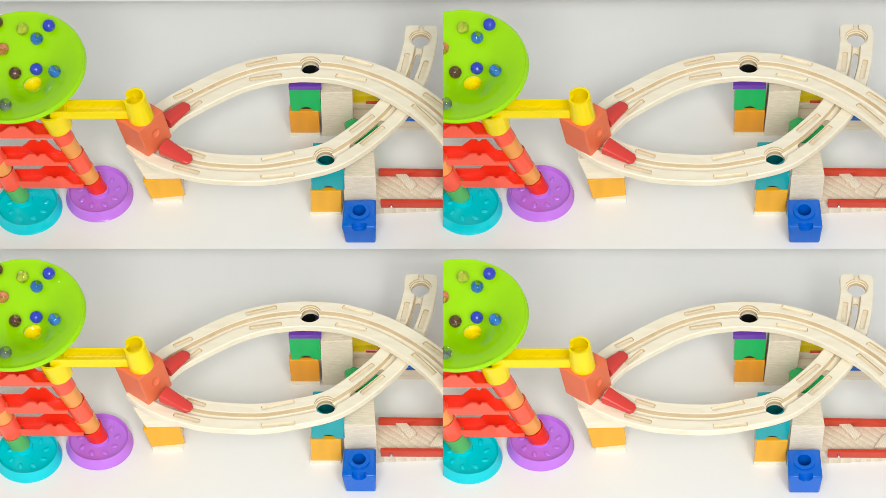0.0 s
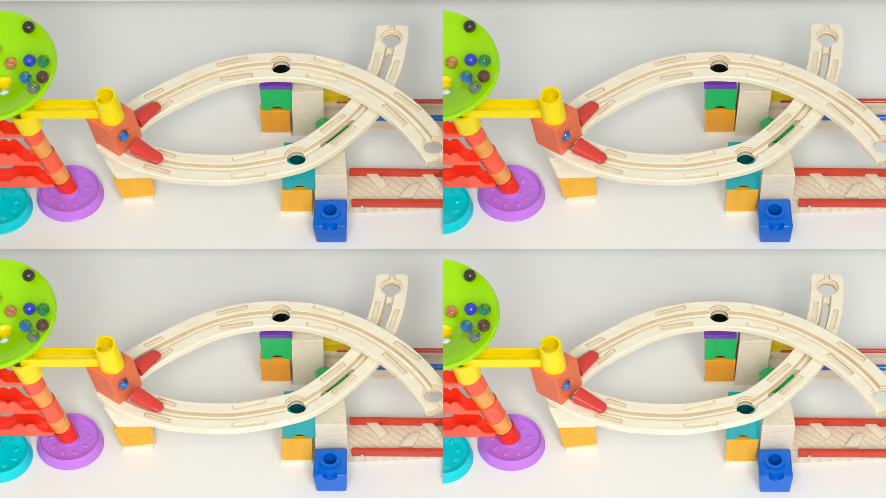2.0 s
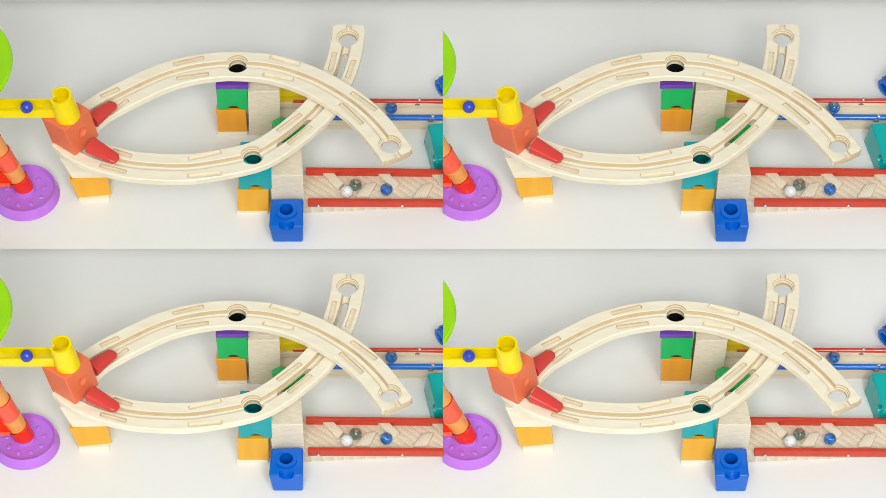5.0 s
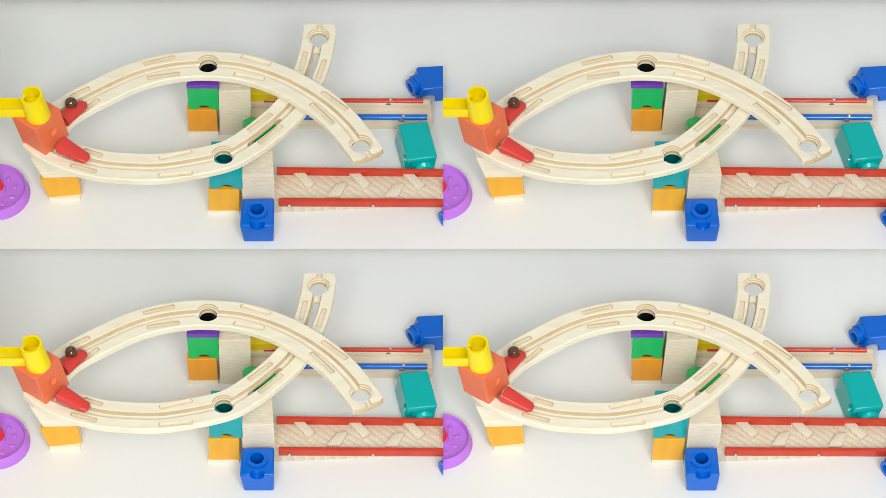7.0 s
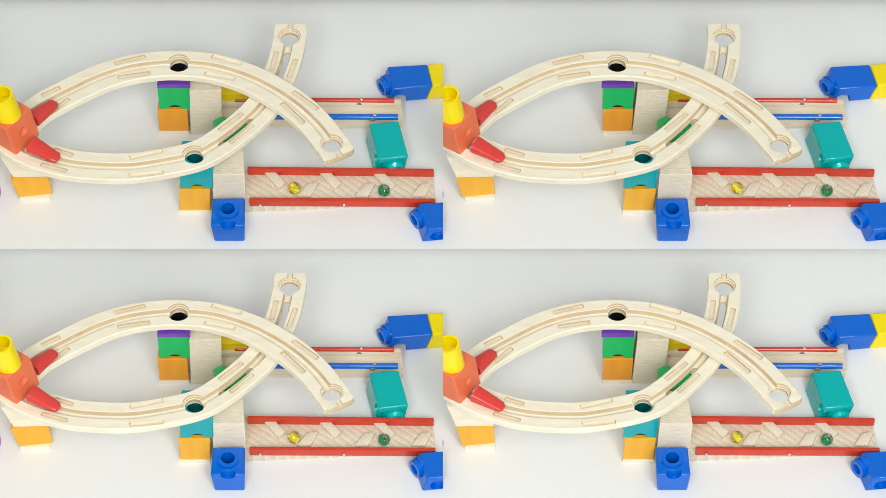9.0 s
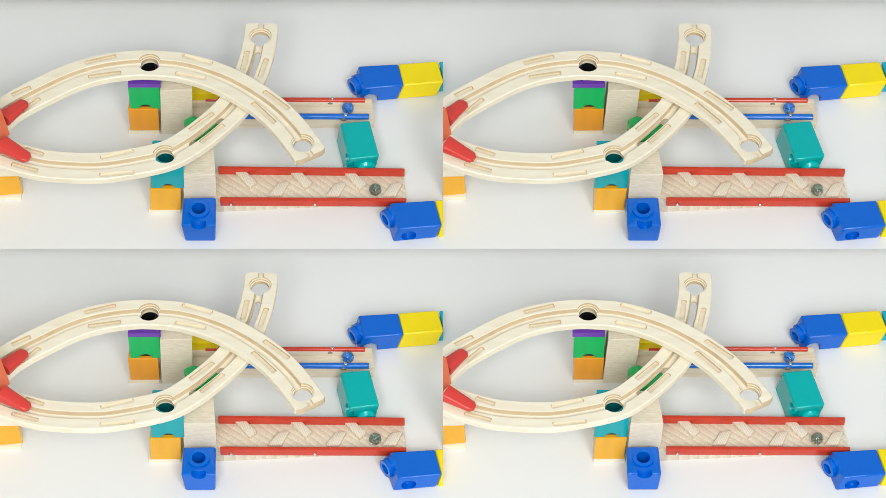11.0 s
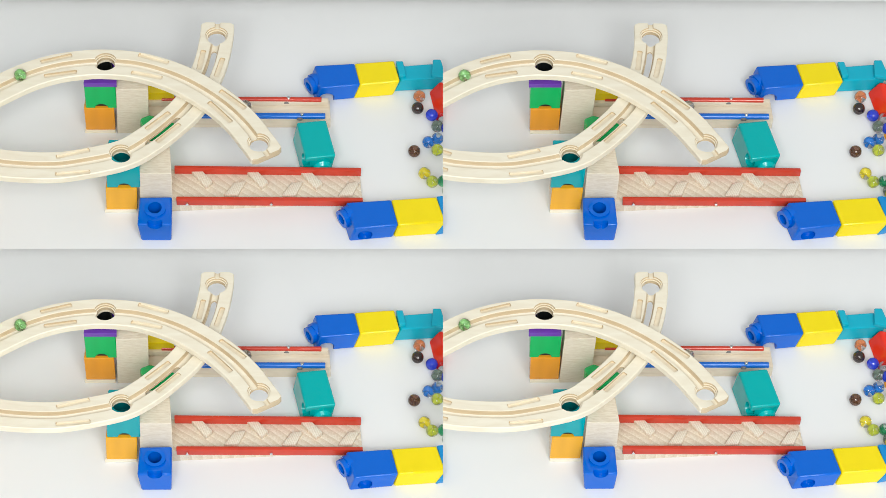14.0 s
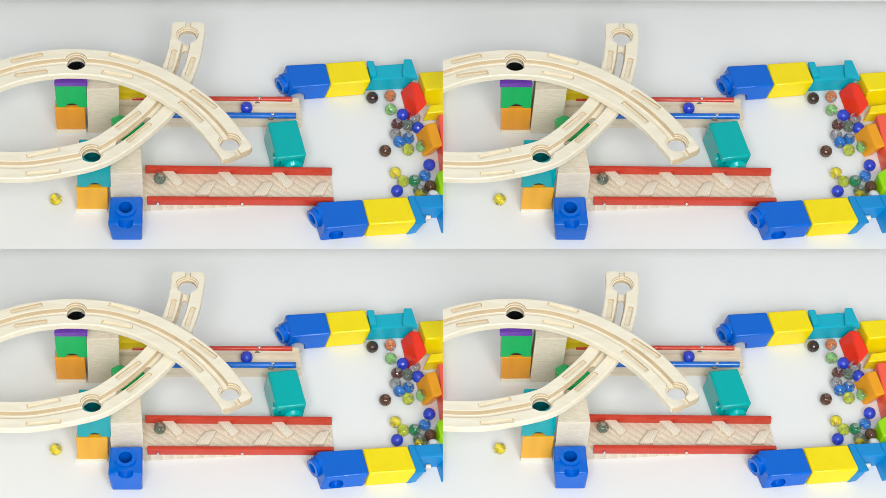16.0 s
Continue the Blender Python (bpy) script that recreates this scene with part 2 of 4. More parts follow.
# ---- the run ----
def four(x0, y0, x1, y1, x2, y2, x3, y3):
    return [(x0, y0), (x1, y1), (x2, y2), (x3, y3)]


def front_top(u0, u1, v, depth=42, pinch=2):
    """Top face of a block whose upper front edge runs from u0 to u1 at v."""
    return four(u0, v, u1, v, u1 - pinch, v - depth, u0 + pinch, v - depth)


def stud(a, b, r, wall):
    return tube(a, b, r, r, wall, 32)


def rail_path(points, steps=10):
    return spline([P(*p) for p in points], steps)


W, TH = 30, 14                      # half width and thickness of the wooden rails


def wooden_rail(name, points, holes, pockets, slits, label):
    path = rail_path(points)
    root = hold(name, points[0][0], points[0][1], points[0][2] - TH, label, "marble track", "curved wooden rails")
    prof = [(-W + 1.5, -TH), (W - 1.5, -TH), (W, -TH + 1.5), (W, -1.5), (W - 1.5, 0), (8.7, 0), (7.7, -1.2), (7.3, -5.5), (5.6, -9), (2.8, -10.6), (0, -11), (-2.8, -10.6), (-5.6, -9),
            (-7.3, -5.5), (-7.7, -1.2), (-8.7, 0), (-W + 1.5, 0), (-W, -1.5), (-W, -TH + 1.5)]
    body = sweep(path, prof)
    # the free end has round corners, and the groove is shallower and narrower there
    body.verts.ensure_lookup_table()
    for i, p in enumerate(path):
        short = 7 - (p - path[-1]).length / S
        if short > 0:
            inset = 7 - math.sqrt(max(49 - short * short, 0))
            side = (body.verts[i * len(prof) + 3].co - body.verts[i * len(prof) + 17].co).normalized()
            for k, (a, h) in enumerate(prof):
                if abs(a) > 20:
                    body.verts[i * len(prof) + k].co -= side * math.copysign(inset * S, a)
        if (p - path[-1]).length < 26 * S:
            for k in range(5, 16):
                vert = body.verts[i * len(prof) + k]
                a, h = prof[k]
                side = (body.verts[i * len(prof) + 3].co - body.verts[i * len(prof) + 17].co).normalized()
                vert.co = vert.co - side * (0.35 * a * S) - Vector((0, 0, 0.6 * h * S))
    cuts = []
    for u, v, z in holes:
        c = P(u, v, z)
        for deep, r in ((4.0, 20.5), (7.5, 18.5), (40, 16.3)):
            cuts.append(rod(c - Vector((0, 0, deep * S)), c + Vector((0, 0, 0.01)), r, 48, 0))
    n = len(path) - 1
    def pill(f, length, across, half, low):
        """A slot with round ends that follows the rail."""
        bm = bmesh.new()
        rings = []
        for s in (-1, -0.985, -0.95, -0.9, -0.8, -0.4, 0, 0.4, 0.8, 0.9, 0.95, 0.985, 1):
            w = half * math.sqrt(max(1 - (max(abs(s) - 0.8, 0) / 0.2) ** 2, 0.01))
            x = min(max(f * n + s * 0.5 * length, 0), n - 0.001)
            i = int(x)
            p = path[i].lerp(path[i + 1], x - i)
            d = path[i + 1] - path[i]
            side = Vector((d.y, -d.x, 0)).normalized()
            rings.append([bm.verts.new(p + side * ((across + a) * S) + Vector((0, 0, h * S))) for a, h in ((-w, low), (w, low), (w, 8), (-w, 8))])
        for p, q in zip(rings, rings[1:]):
            for k in range(4):
                bm.faces.new((p[k], p[(k + 1) % 4], q[(k + 1) % 4], q[k]))
        bm.faces.new(rings[0]), bm.faces.new(rings[-1][::-1])
        bmesh.ops.recalc_face_normals(bm, faces=bm.faces)
        return bm

    def pocket(u0, v0, u1, v1):
        """A straight routed pocket with slightly rounded corners."""
        near = min(path, key=lambda p: (p - P((u0 + u1) / 2, (v0 + v1) / 2, points[0][2])).length)
        z = near.z / S
        a, b = P(u0, v0, z), P(u1, v1, z)
        d = (b - a).normalized()
        q = Vector((-d.y, d.x, 0))
        bm = bmesh.new()
        half, r, n2 = 4.9 * S, 2.8 * S, 4
        ring = []
        for end, along, side, start in ((b, 1, 1, 0), (a, -1, 1, 1), (a, -1, -1, 2), (b, 1, -1, 3)):
            c = end - d * (along * r) + q * (side * (half - r))
            for k in range(n2 + 1):
                ang = math.pi / 2 * (start + k / n2)
                ring.append(c + d * (r * math.cos(ang)) + q * (r * math.sin(ang)))
        low = [bm.verts.new(p + Vector((0, 0, -4.5 * S))) for p in ring]
        high = [bm.verts.new(p + Vector((0, 0, 8 * S))) for p in ring]
        bm.faces.new(low[::-1]), bm.faces.new(high)
        for k in range(len(ring)):
            e = (k + 1) % len(ring)
            bm.faces.new((low[k], low[e], high[e], high[k]))
        bmesh.ops.recalc_face_normals(bm, faces=bm.faces)
        return bm

    for ends in pockets:
        cuts.append(pocket(*ends))
    for f, length in slits:
        cuts.append(pill(f, length, 0, 5.2, -30))
    body = carve(body, *cuts)
    body.normal_update()
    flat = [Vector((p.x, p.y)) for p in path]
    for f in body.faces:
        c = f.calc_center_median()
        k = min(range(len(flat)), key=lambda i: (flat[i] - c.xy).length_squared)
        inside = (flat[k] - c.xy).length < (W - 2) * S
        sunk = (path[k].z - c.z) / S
        # walls below the top take the tan that also paints in shade
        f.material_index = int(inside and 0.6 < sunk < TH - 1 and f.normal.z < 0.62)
        # pocket floors take a slightly tanner maple than the top
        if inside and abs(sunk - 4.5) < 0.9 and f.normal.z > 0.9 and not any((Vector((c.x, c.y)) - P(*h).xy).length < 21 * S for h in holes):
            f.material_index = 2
    u, v, z = holes[0]
    low = -19 if z > 155 else -18
    part("sleeve", lathe(P(u, v, z), [(16.4, -TH + 0.5), (18.4, -TH + 0.5), (18.4, low), (16.4, low)], 48), MAPLE, root, "pale wooden sleeve under the hole")
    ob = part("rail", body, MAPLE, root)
    ob.data.materials.append(TAN_SHADE)
    ob.data.materials.append(POCKET_TAN)
    THINGS.append(root)
    return root


RAIL_A = [(262, 238, 164), (284, 212, 164), (311, 189, 163), (361, 161, 163), (411, 137, 162), (461, 122, 162), (511, 115, 162), (545, 114, 162), (590, 117, 162),
          (625, 124, 162), (660, 135, 162), (691, 148, 162), (727, 168, 162), (763, 193, 162), (795, 223, 161), (823, 257, 161), (838, 277, 161)]
RAIL_B = [(254, 240, 163), (280, 259, 162), (310, 273, 160), (350, 285, 158), (391, 292, 156), (461, 295, 153), (511, 290, 151), (583, 275, 148), (625, 253, 146),
          (668, 219, 144), (699, 187, 143), (718, 152, 142), (733, 112, 141), (741, 68, 140), (742, 42, 139)]
wooden_rail("curved_rail", RAIL_A, [(545, 114, 162), (822, 256, 161)], [(306, 173, 338, 158), (325, 203, 356, 178), (430, 115, 485, 102), (438, 140, 496, 132), (603, 101, 658, 116), (592, 133, 648, 143), (751, 165, 797, 197),
                                                                 (732, 185, 773, 221)], [],
            "pale maple curved marble rail with grooved top and round holes")
wooden_rail("curved_rail", RAIL_B, [(583, 275, 148), (741, 65.5, 140)], [(340, 266, 374, 276), (320, 292, 367, 303), (472, 282, 529, 268), (473, 311, 533, 305), (624, 234, 664, 203),
                                                                (644, 256, 683, 223), (712, 128, 719, 92), (743, 141, 754, 106)], [(0.62, 14), (0.845, 14)],
            "pale maple curved marble rail crossing under the other one")


def splitter():
    root = hold("splitter_block", 250, 262, 164, "red-orange plastic splitter cube standing on the wooden rails", "marble run block")
    body = prism(four(205, 208, 252, 234, 291, 195, 246, 170), 72, 158, (12, 0), 0.97, 3)
    c = P(280, 237, 197)
    n = Vector((0.78, -0.60, 0.16))
    ball = bmesh.new()
    bmesh.ops.create_uvsphere(ball, u_segments=20, v_segments=12, radius=0.0105, matrix=Matrix.Translation(c + n * 0.004))
    body = carve(body, ball)
    part("body", body, RED_CUBE, root, flat=1e-4)
    for a, b in (((288, 214, 176), (322, 186, 172)), ((290, 258, 174), (336, 282, 168))):
        pa, pb = P(*a), P(*b)
        t = (pb - pa).normalized()
        line = [pa.lerp(pb, k / 6) for k in range(7)]
        bm = bmesh.new()
        rings = []
        for k, p in enumerate(line + [pb + t * 0.004]):
            r = 17 - 0.9 * k if k < 7 else 6
            side = Vector((t.y, -t.x, 0)).normalized()
            ring = []
            for j in range(16):
                ang = 2 * math.pi * j / 16
                cx, cz = math.cos(ang), math.sin(ang)
                up = math.copysign(abs(cz) ** 0.6, cz) * r * (0.62 - 0.035 * k)
                ring.append(bm.verts.new(p + side * (math.copysign(abs(cx) ** 0.6, cx) * r * 0.94 * S) + Vector((0, 0, up * S))))
            rings.append(ring)
        for p, q in zip(rings, rings[1:]):
            for j in range(16):
                bm.faces.new((p[j], p[(j + 1) % 16], q[(j + 1) % 16], q[j]))
        bm.faces.new(rings[0]), bm.faces.new(rings[-1][::-1])
        bmesh.ops.recalc_face_normals(bm, faces=bm.faces)
        part("tongue", bm, RED_TONGUE, root, "glossy dark red rounded tongue")
    THINGS.append(root)


splitter()


def notch(u, v, z, r=11):
    c = P(u, v, z)
    return rod(c + Vector((0, -0.02, 0)), c + Vector((0, 0.03, 0)), r, 28, 0)


def wooden_block(name, top, h, z, mat, label, lean=(0, 0), taper=1.0, cut=None, bevel=2.0, group="stacked wooden blocks", bore=None):
    cu, cv = sum(p[0] for p in top) / 4, sum(p[1] for p in top) / 4
    root = hold(name, cu, cv + h * CS, z, label, "block", group)
    bm = prism(top, h, z, lean, taper, bevel)
    if cut:
        bm = carve(bm, notch(*cut))
    if bore:
        c = P(*bore)
        bm = carve(bm, rod(c - Vector((0, 0, 0.03)), c + Vector((0, 0, 0.02)), 19, 32, 0))
    part("body", bm, mat, root, flat=1e-4)
    # the lining is darker than the block, painting the shade of the bore
    if bore and h > 20:
        c, tall = P(*bore), 50 if mat is GREEN_P else 30
        part("well", lathe(c - Vector((0, 0, 0.0295)), [(0.01, 0), (18.7, 0), (18.7, tall), (17.2, tall), (16.8, 2), (0.01, 2)], 32), HOLE_SHADE if mat is GREEN_P else TEAL_SHADE, root, "marble well lined dark to paint in shade")
    # a black plug behind the notch stands for the shade in it
    if cut:
        c = P(*cut[:3])
        part("tunnel", rod(c + Vector((0, 0.007, 0)), c + Vector((0, 0.014, 0)), cut[3] - 0.6, 24, 0), HOLE_SHADE, root, "black plug painting shade into the notch")
    THINGS.append(root)
    return root


def foot_slab(u0, u1, v, mat=MAPLE, depth=42):
    wooden_block("base_slab", front_top(u0, u1, v - 5, depth), 8, 0, mat, "thin pale wooden base slab on the white table", bevel=0.8)


# tower under the rear rail
foot_slab(515, 569, 241)
wooden_block("block", front_top(515, 568, 197), 60, 8, ORANGE_P, "orange lacquered wooden block on a pale slab", taper=0.99)
wooden_block("block", front_top(515, 570, 158, 42), 60, 68, GREEN_P, "green lacquered wooden block with a dark half-round notch", cut=(543, 199, 68, 12), bore=(545, 133, 128))
wooden_block("block", front_top(513, 571, 153, 42), 10, 130, PURPLE_P, "thin purple wooden slab under the rail", bevel=1, bore=(545, 121, 147))
# tower under the front rail
foot_slab(550, 606, 381)
wooden_block("block", front_top(553, 608, 338), 60, 6, AMBER_P, "amber lacquered wooden block on a pale slab", (-2, 0))
wooden_block("block", front_top(554, 613, 294), 67, 67, TEAL_P, "teal lacquered wooden block with a dark half-round notch", (-2, 0), cut=(583, 338, 67, 12), bore=(583, 277, 134))
# leaning tower under the splitter
foot_slab(271, 325, 358, MAPLE, 38)
wooden_block("block", four(257, 321, 322, 315, 316, 278, 254, 284), 52, 7, AMBER_P, "amber lacquered wooden block under the splitter", (7, 0), 0.92)
wooden_block("block", four(240, 283, 316, 281, 300, 240, 236, 240), 58, 59, MAPLE, "pale unpainted wooden block below the rails", (13, 0), 0.9)


def big_block(top, h, lean, label):
    return wooden_block("ramp_head", top, h, 0, BEECH_END, label, lean, 1.0, bevel=1.5, group="ramp heads")


big_block(four(573, 164, 629, 163, 625, 122, 576, 122), 121, (-4, 0), "tall pale beech block at the head of the rear ramp")
big_block(four(612, 311, 670, 312, 664, 256, 622, 253), 104, (-1, 0), "tall pale beech block at the head of the front ramp")


def low_ramp():
    """Zigzag board with two red rails."""
    root = hold("zigzag_ramp", 830, 370, 0, "pale beech zigzag ramp with red rails and wooden baffles", "marble ramp")

    def top_z(u):
        return 30 - 20 * (u - 665) / 340

    prof = []
    bm = bmesh.new()
    a = [bm.verts.new(P(u, v, top_z(u))) for u, v in ((664, 360), (1003, 358), (998, 306), (664, 304))]
    b = [bm.verts.new(P(u, v + top_z(u) * CS, 0)) for u, v in ((664, 360), (1003, 358), (998, 306), (664, 304))]
    bm.faces.new(a), bm.faces.new(b[::-1])
    for i in range(4):
        j = (i + 1) % 4
        bm.faces.new((a[j], a[i], b[i], b[j]))
    bmesh.ops.recalc_face_normals(bm, faces=bm.faces)
    part("board", bevelled(bm, 1), GRAIN, root)
    for (u0, v0), (u1, v1), w in (((671, 310), (1001, 314), 7), ((677, 365), (1004, 367), 8)):
        z0, z1 = top_z(u0), top_z(u1)
        p = part("rail", bar(P(u0, v0, z0), P(u1, v1, z1), w, 16), RED_P, root, "red lacquered side rail")
        if v0 > 340:
            for u in (696, 843):
                c = P(u, 363, top_z(u) + 9)
                part("screw", rod(c, c - Vector((0, 0.004, 0)), 2.6, 12), STEEL, p, "small steel screw")
    backs = ((699, 313), (797, 314), (893, 316))
    for u, v in backs:
        z = top_z(u)
        part("baffle", prism(four(u - 1, v - 8, u + 15, v - 12, u + 40, v + 12, u + 28, v + 22), 9, z - 2, bevel=1), BAFFLE, root)
    for u, v in ((760, 350), (861, 351), (961, 351)):
        z = top_z(u)
        part("baffle", prism(four(u, v - 1, u + 17, v - 23, u + 37, v - 25, u + 24, v - 1), 7, z - 2, bevel=1), BAFFLE, root)
    THINGS.append(root)


low_ramp()


def rear_ramp():
    """Long board with a red and a blue bar."""
    root = hold("rail_ramp", 790, 232, 0, "long pale beech ramp with a red and a blue bar", "marble ramp")
    part("board", prism(four(620, 213, 947, 213, 945, 182, 620, 182), 28, 0, bevel=1.5), BEECH, root)
    part("back_board", prism(four(620, 186, 943, 184, 943, 178, 620, 178), 12, 28, bevel=1), BEECH, root)
    for u0, u1, v, mat, word in ((649, 931, 180, RED_P, "red lacquered round bar"), (668, 938, 209, BLUE_P, "blue lacquered round bar")):
        p = part("bar", rod(P(u0, v, 40 if v < 200 else 36), P(u1, v + 1, 40 if v < 200 else 36), 4.6 if v < 200 else 5.4), mat, root, word)
        for u in ((873,) if v < 200 else (897,)):
            c = P(u, v - 1, 43)
            part("peg", rod(c, c + Vector((0, 0, 0.003)), 3, 12), STEEL, p, "small steel peg")
            c = P(u - 4, v + 4, 36)
            part("bracket", rod(c, c + Vector((0, -0.003, -0.002)), 5, 18), GREY, p, "small grey round bracket")
    THINGS.append(root)


rear_ramp()
wooden_block("block", four(622, 170, 672, 170, 668, 152, 626, 152), 24, 34, YELLOW_P, "yellow wooden block behind the ramp head")


def green_scoop():
    root = hold("green_scoop", 640, 240, 0, "green plastic scoop below the front rail", "marble run part")
    part("body", prism(four(610, 214, 628, 206, 676, 222, 628, 256), 36, 30, bevel=5), GREEN_P, root)
    part("leg", prism(four(622, 232, 640, 228, 646, 236, 630, 244), 30, 0, bevel=1), GREEN_P, root)
    THINGS.append(root)


green_scoop()


# ---- plastic blocks ----
def plastic_block(top, h, mat, label, lean=(0, 0), taper=1.0, cuts=(), z=0.0, studs=(), bevel=3.0):
    cu, cv = sum(p[0] for p in top) / 4, sum(p[1] for p in top) / 4
    root = hold("plastic_block", cu, cv + h * CS, z, label, "block", "plastic blocks")
    bm = bevelled(prism(top, h, z, lean, taper, 0), bevel + 0.5, 3)
    if cuts:
        bm = carve(bm, *[c() for c in cuts])
    part("body", bm, mat, root, flat=1e-4)
    for a, b, r, wall in studs:
        part("stud", stud(P(*a), P(*b), r, wall) if wall else rod(P(*a), P(*b), r, 32, 0.3), mat, root)
    THINGS.append(root)
    return root


def hole_down(u, v, z, r, deep=0.03):
    return lambda: rod(P(u, v, z) - Vector((0, 0, deep)), P(u, v, z) + Vector((0, 0, 0.02)), r, 32, 0)


def hole_front(u, v, z, r, deep=0.014):
    return lambda: rod(P(u, v, z) + Vector((0, -0.02, 0)), P(u, v, z) + Vector((0, deep, 0)), r, 28, 0)


def hole_left(u, v, z, r):
    return lambda: rod(P(u, v, z) + Vector((-0.03, 0, 0)), P(u, v, z) + Vector((0.012, 0, 0)), r, 28, 0)


plastic_block(four(608, 402, 669, 402, 667, 352, 609, 353), 50, BLUE, "blue plastic cube with a ringed hole on top", (1, 0), 0.88,
              (hole_down(638, 375, 50, 12), hole_front(639, 404, 50, 13, 0.010)), studs=(((638, 376, 48), (638, 372, 55), 19, 7),))
plastic_block(four(887, 221, 939, 216, 957, 279, 904, 285), 52, TEAL, "teal plastic block lying beside the ramp", (-9, -3), 0.98,
              (hole_left(896, 286, 36, 11),), studs=(((930, 290, 22), (934, 305, 22), 17, 0), ((931, 288, 22), (933, 296, 22), 20, 0)))
plastic_block(four(919, 120, 990, 116, 1000, 154, 930, 160), 40, BLUE, "blue plastic block with a round stud, joined to a yellow one", (-11, 0), 1.0,
              (hole_front(940, 178, 8, 14),), studs=(((924, 150, 20), (916, 154, 20), 18.5, 9), ((918, 153, 20), (908, 158, 20), 16, 7)))
plastic_block(four(990, 116, 1060, 111, 1070, 148, 1000, 154), 40, YELLOW, "yellow plastic block in the row behind the marbles", (-12, 0), 1.0)
plastic_block(four(975, 362, 1055, 357, 1067, 402, 990, 409), 36, BLUE, "blue plastic block with a round stud and an oval hole", (-10, 0), 1.0,
              (hole_front(1008, 425, 14, 13),), studs=(((983, 385, 19), (974, 389, 19), 19.5, 9), ((976, 388, 19), (966, 393, 19), 17, 7)))
plastic_block(four(1055, 357, 1135, 352, 1150, 396, 1067, 402), 36, YELLOW, "yellow plastic block beside the marble pile", (-8, 0), 1.0)


def saddle(name, base, posts, h, top_h, mat, label, lean):
    """A bridge block: a base with two upright ends."""
    cu, cv = base[0]
    root = hold(name, cu, cv + h * CS, 0, label, "block", "plastic blocks")
    part("base", prism(base, h, 0, lean, 1.0, 2), mat, root, flat=1e-4)
    for p in posts:
        part("end", prism(p, top_h, h - 0.5, bevel=2), mat, root, flat=1e-4)
    THINGS.append(root)
    return root


saddle("bridge_block", four(1072, 146, 1148, 142, 1140, 116, 1062, 122), [four(1068, 137, 1080, 136, 1075, 112, 1062, 112), four(1125, 136, 1152, 142, 1142, 109, 1128, 109)],
       32, 10, AQUA, "aqua plastic bridge block with two upright ends", (-12, 0))
sky = saddle("bridge_block", four(1152, 374, 1215, 370, 1205, 348, 1137, 352), [four(1135, 352, 1146, 351, 1167, 398, 1149, 402), four(1192, 350, 1214, 347, 1232, 388, 1212, 396)],
             32, 2, SKY, "sky-blue plastic bridge block closing the pen", (-14, 0))
for u0, v0 in ((1136, 372), (1198, 370)):
    part("leg", prism(four(u0, v0 - 18, u0 + 12, v0 - 19, u0 + 30, v0 + 25, u0 + 13, v0 + 28), 33, 0, (-17, 0), 1.0, 2), SKY, sky)
for u, v in ((1183, 379), (1171, 390)):
    part("peg", rod(P(u - 4, v, 8), P(u + 5, v, 8), 4, 14), MAPLE, sky, "pale wooden peg end")
plastic_block(four(1140, 148, 1156, 150, 1170, 187, 1153, 204), 30, RED, "red plastic block leaning at the pen's end", (-19, 0), 1.0)
plastic_block(four(1155, 132, 1215, 128, 1215, 160, 1166, 164), 46, YELLOW, "large yellow plastic block behind the red one", (-4, 0), 1.0)
plastic_block(four(1175, 190, 1230, 184, 1225, 200, 1168, 205), 24, YELLOW, "yellow plastic block at the pen's end", (-8, 0), 1.0, bevel=2)
plastic_block(four(1190, 206, 1240, 204, 1240, 292, 1198, 292), 34, CORAL, "orange-red plastic block at the pen's end", (-8, 0), 1.0)
plastic_block(four(1168, 224, 1186, 220, 1197, 262, 1180, 266), 34, ORANGE, "orange plastic block at the pen's end", (-20, -4), 1.0)
plastic_block(four(1186, 310, 1230, 285, 1240, 330, 1192, 338), 30, LIME, "green plastic block at the pen's end", (-6, 0), 1.0)


# ---- tower with the funnel ----
def base_disc(u, v, mat, label, su, sv):
    root = hold("round_base", u, v, 0, label, "base", "round bases")
    part("dish", lathe(P(u, v, 0), [(0.01, 0), (59, 0), (60, 1), (60, 3), (58, 5), (55.5, 20), (54.5, 22), (53, 22), (52, 20), (50.5, 14), (48, 13), (0.01, 13)], 72), mat, root)
    part("socket", lathe(P(su, sv, 13), [(12, 0), (19, 0), (17.5, 4), (12, 5)], 40), mat, root)
    for k in range(9):
        a = 2 * math.pi * (k + 0.3) / 9
        out = Vector((math.cos(a), math.sin(a), 0))
        bm = bmesh.new()
        bmesh.ops.create_uvsphere(bm, u_segments=14, v_segments=8, radius=1, matrix=Matrix.Translation(P(u, v - 9, 13.6) + out * (33 * S)) @ Matrix.Rotation(a + 0.5, 4, "Z")
                                  @ Matrix.Diagonal((6.5 * S, 4.2 * S, 2.0 * S, 1)))
        part("dimple", bm, mat, root)
    THINGS.append(root)


base_disc(174, 348, PURPLE, "purple plastic round base with a raised rim", 173, 338)
base_disc(47, 371, CYAN, "cyan plastic round base with a raised rim", 36, 353)


AXES = {}         # foot and head of things that lean


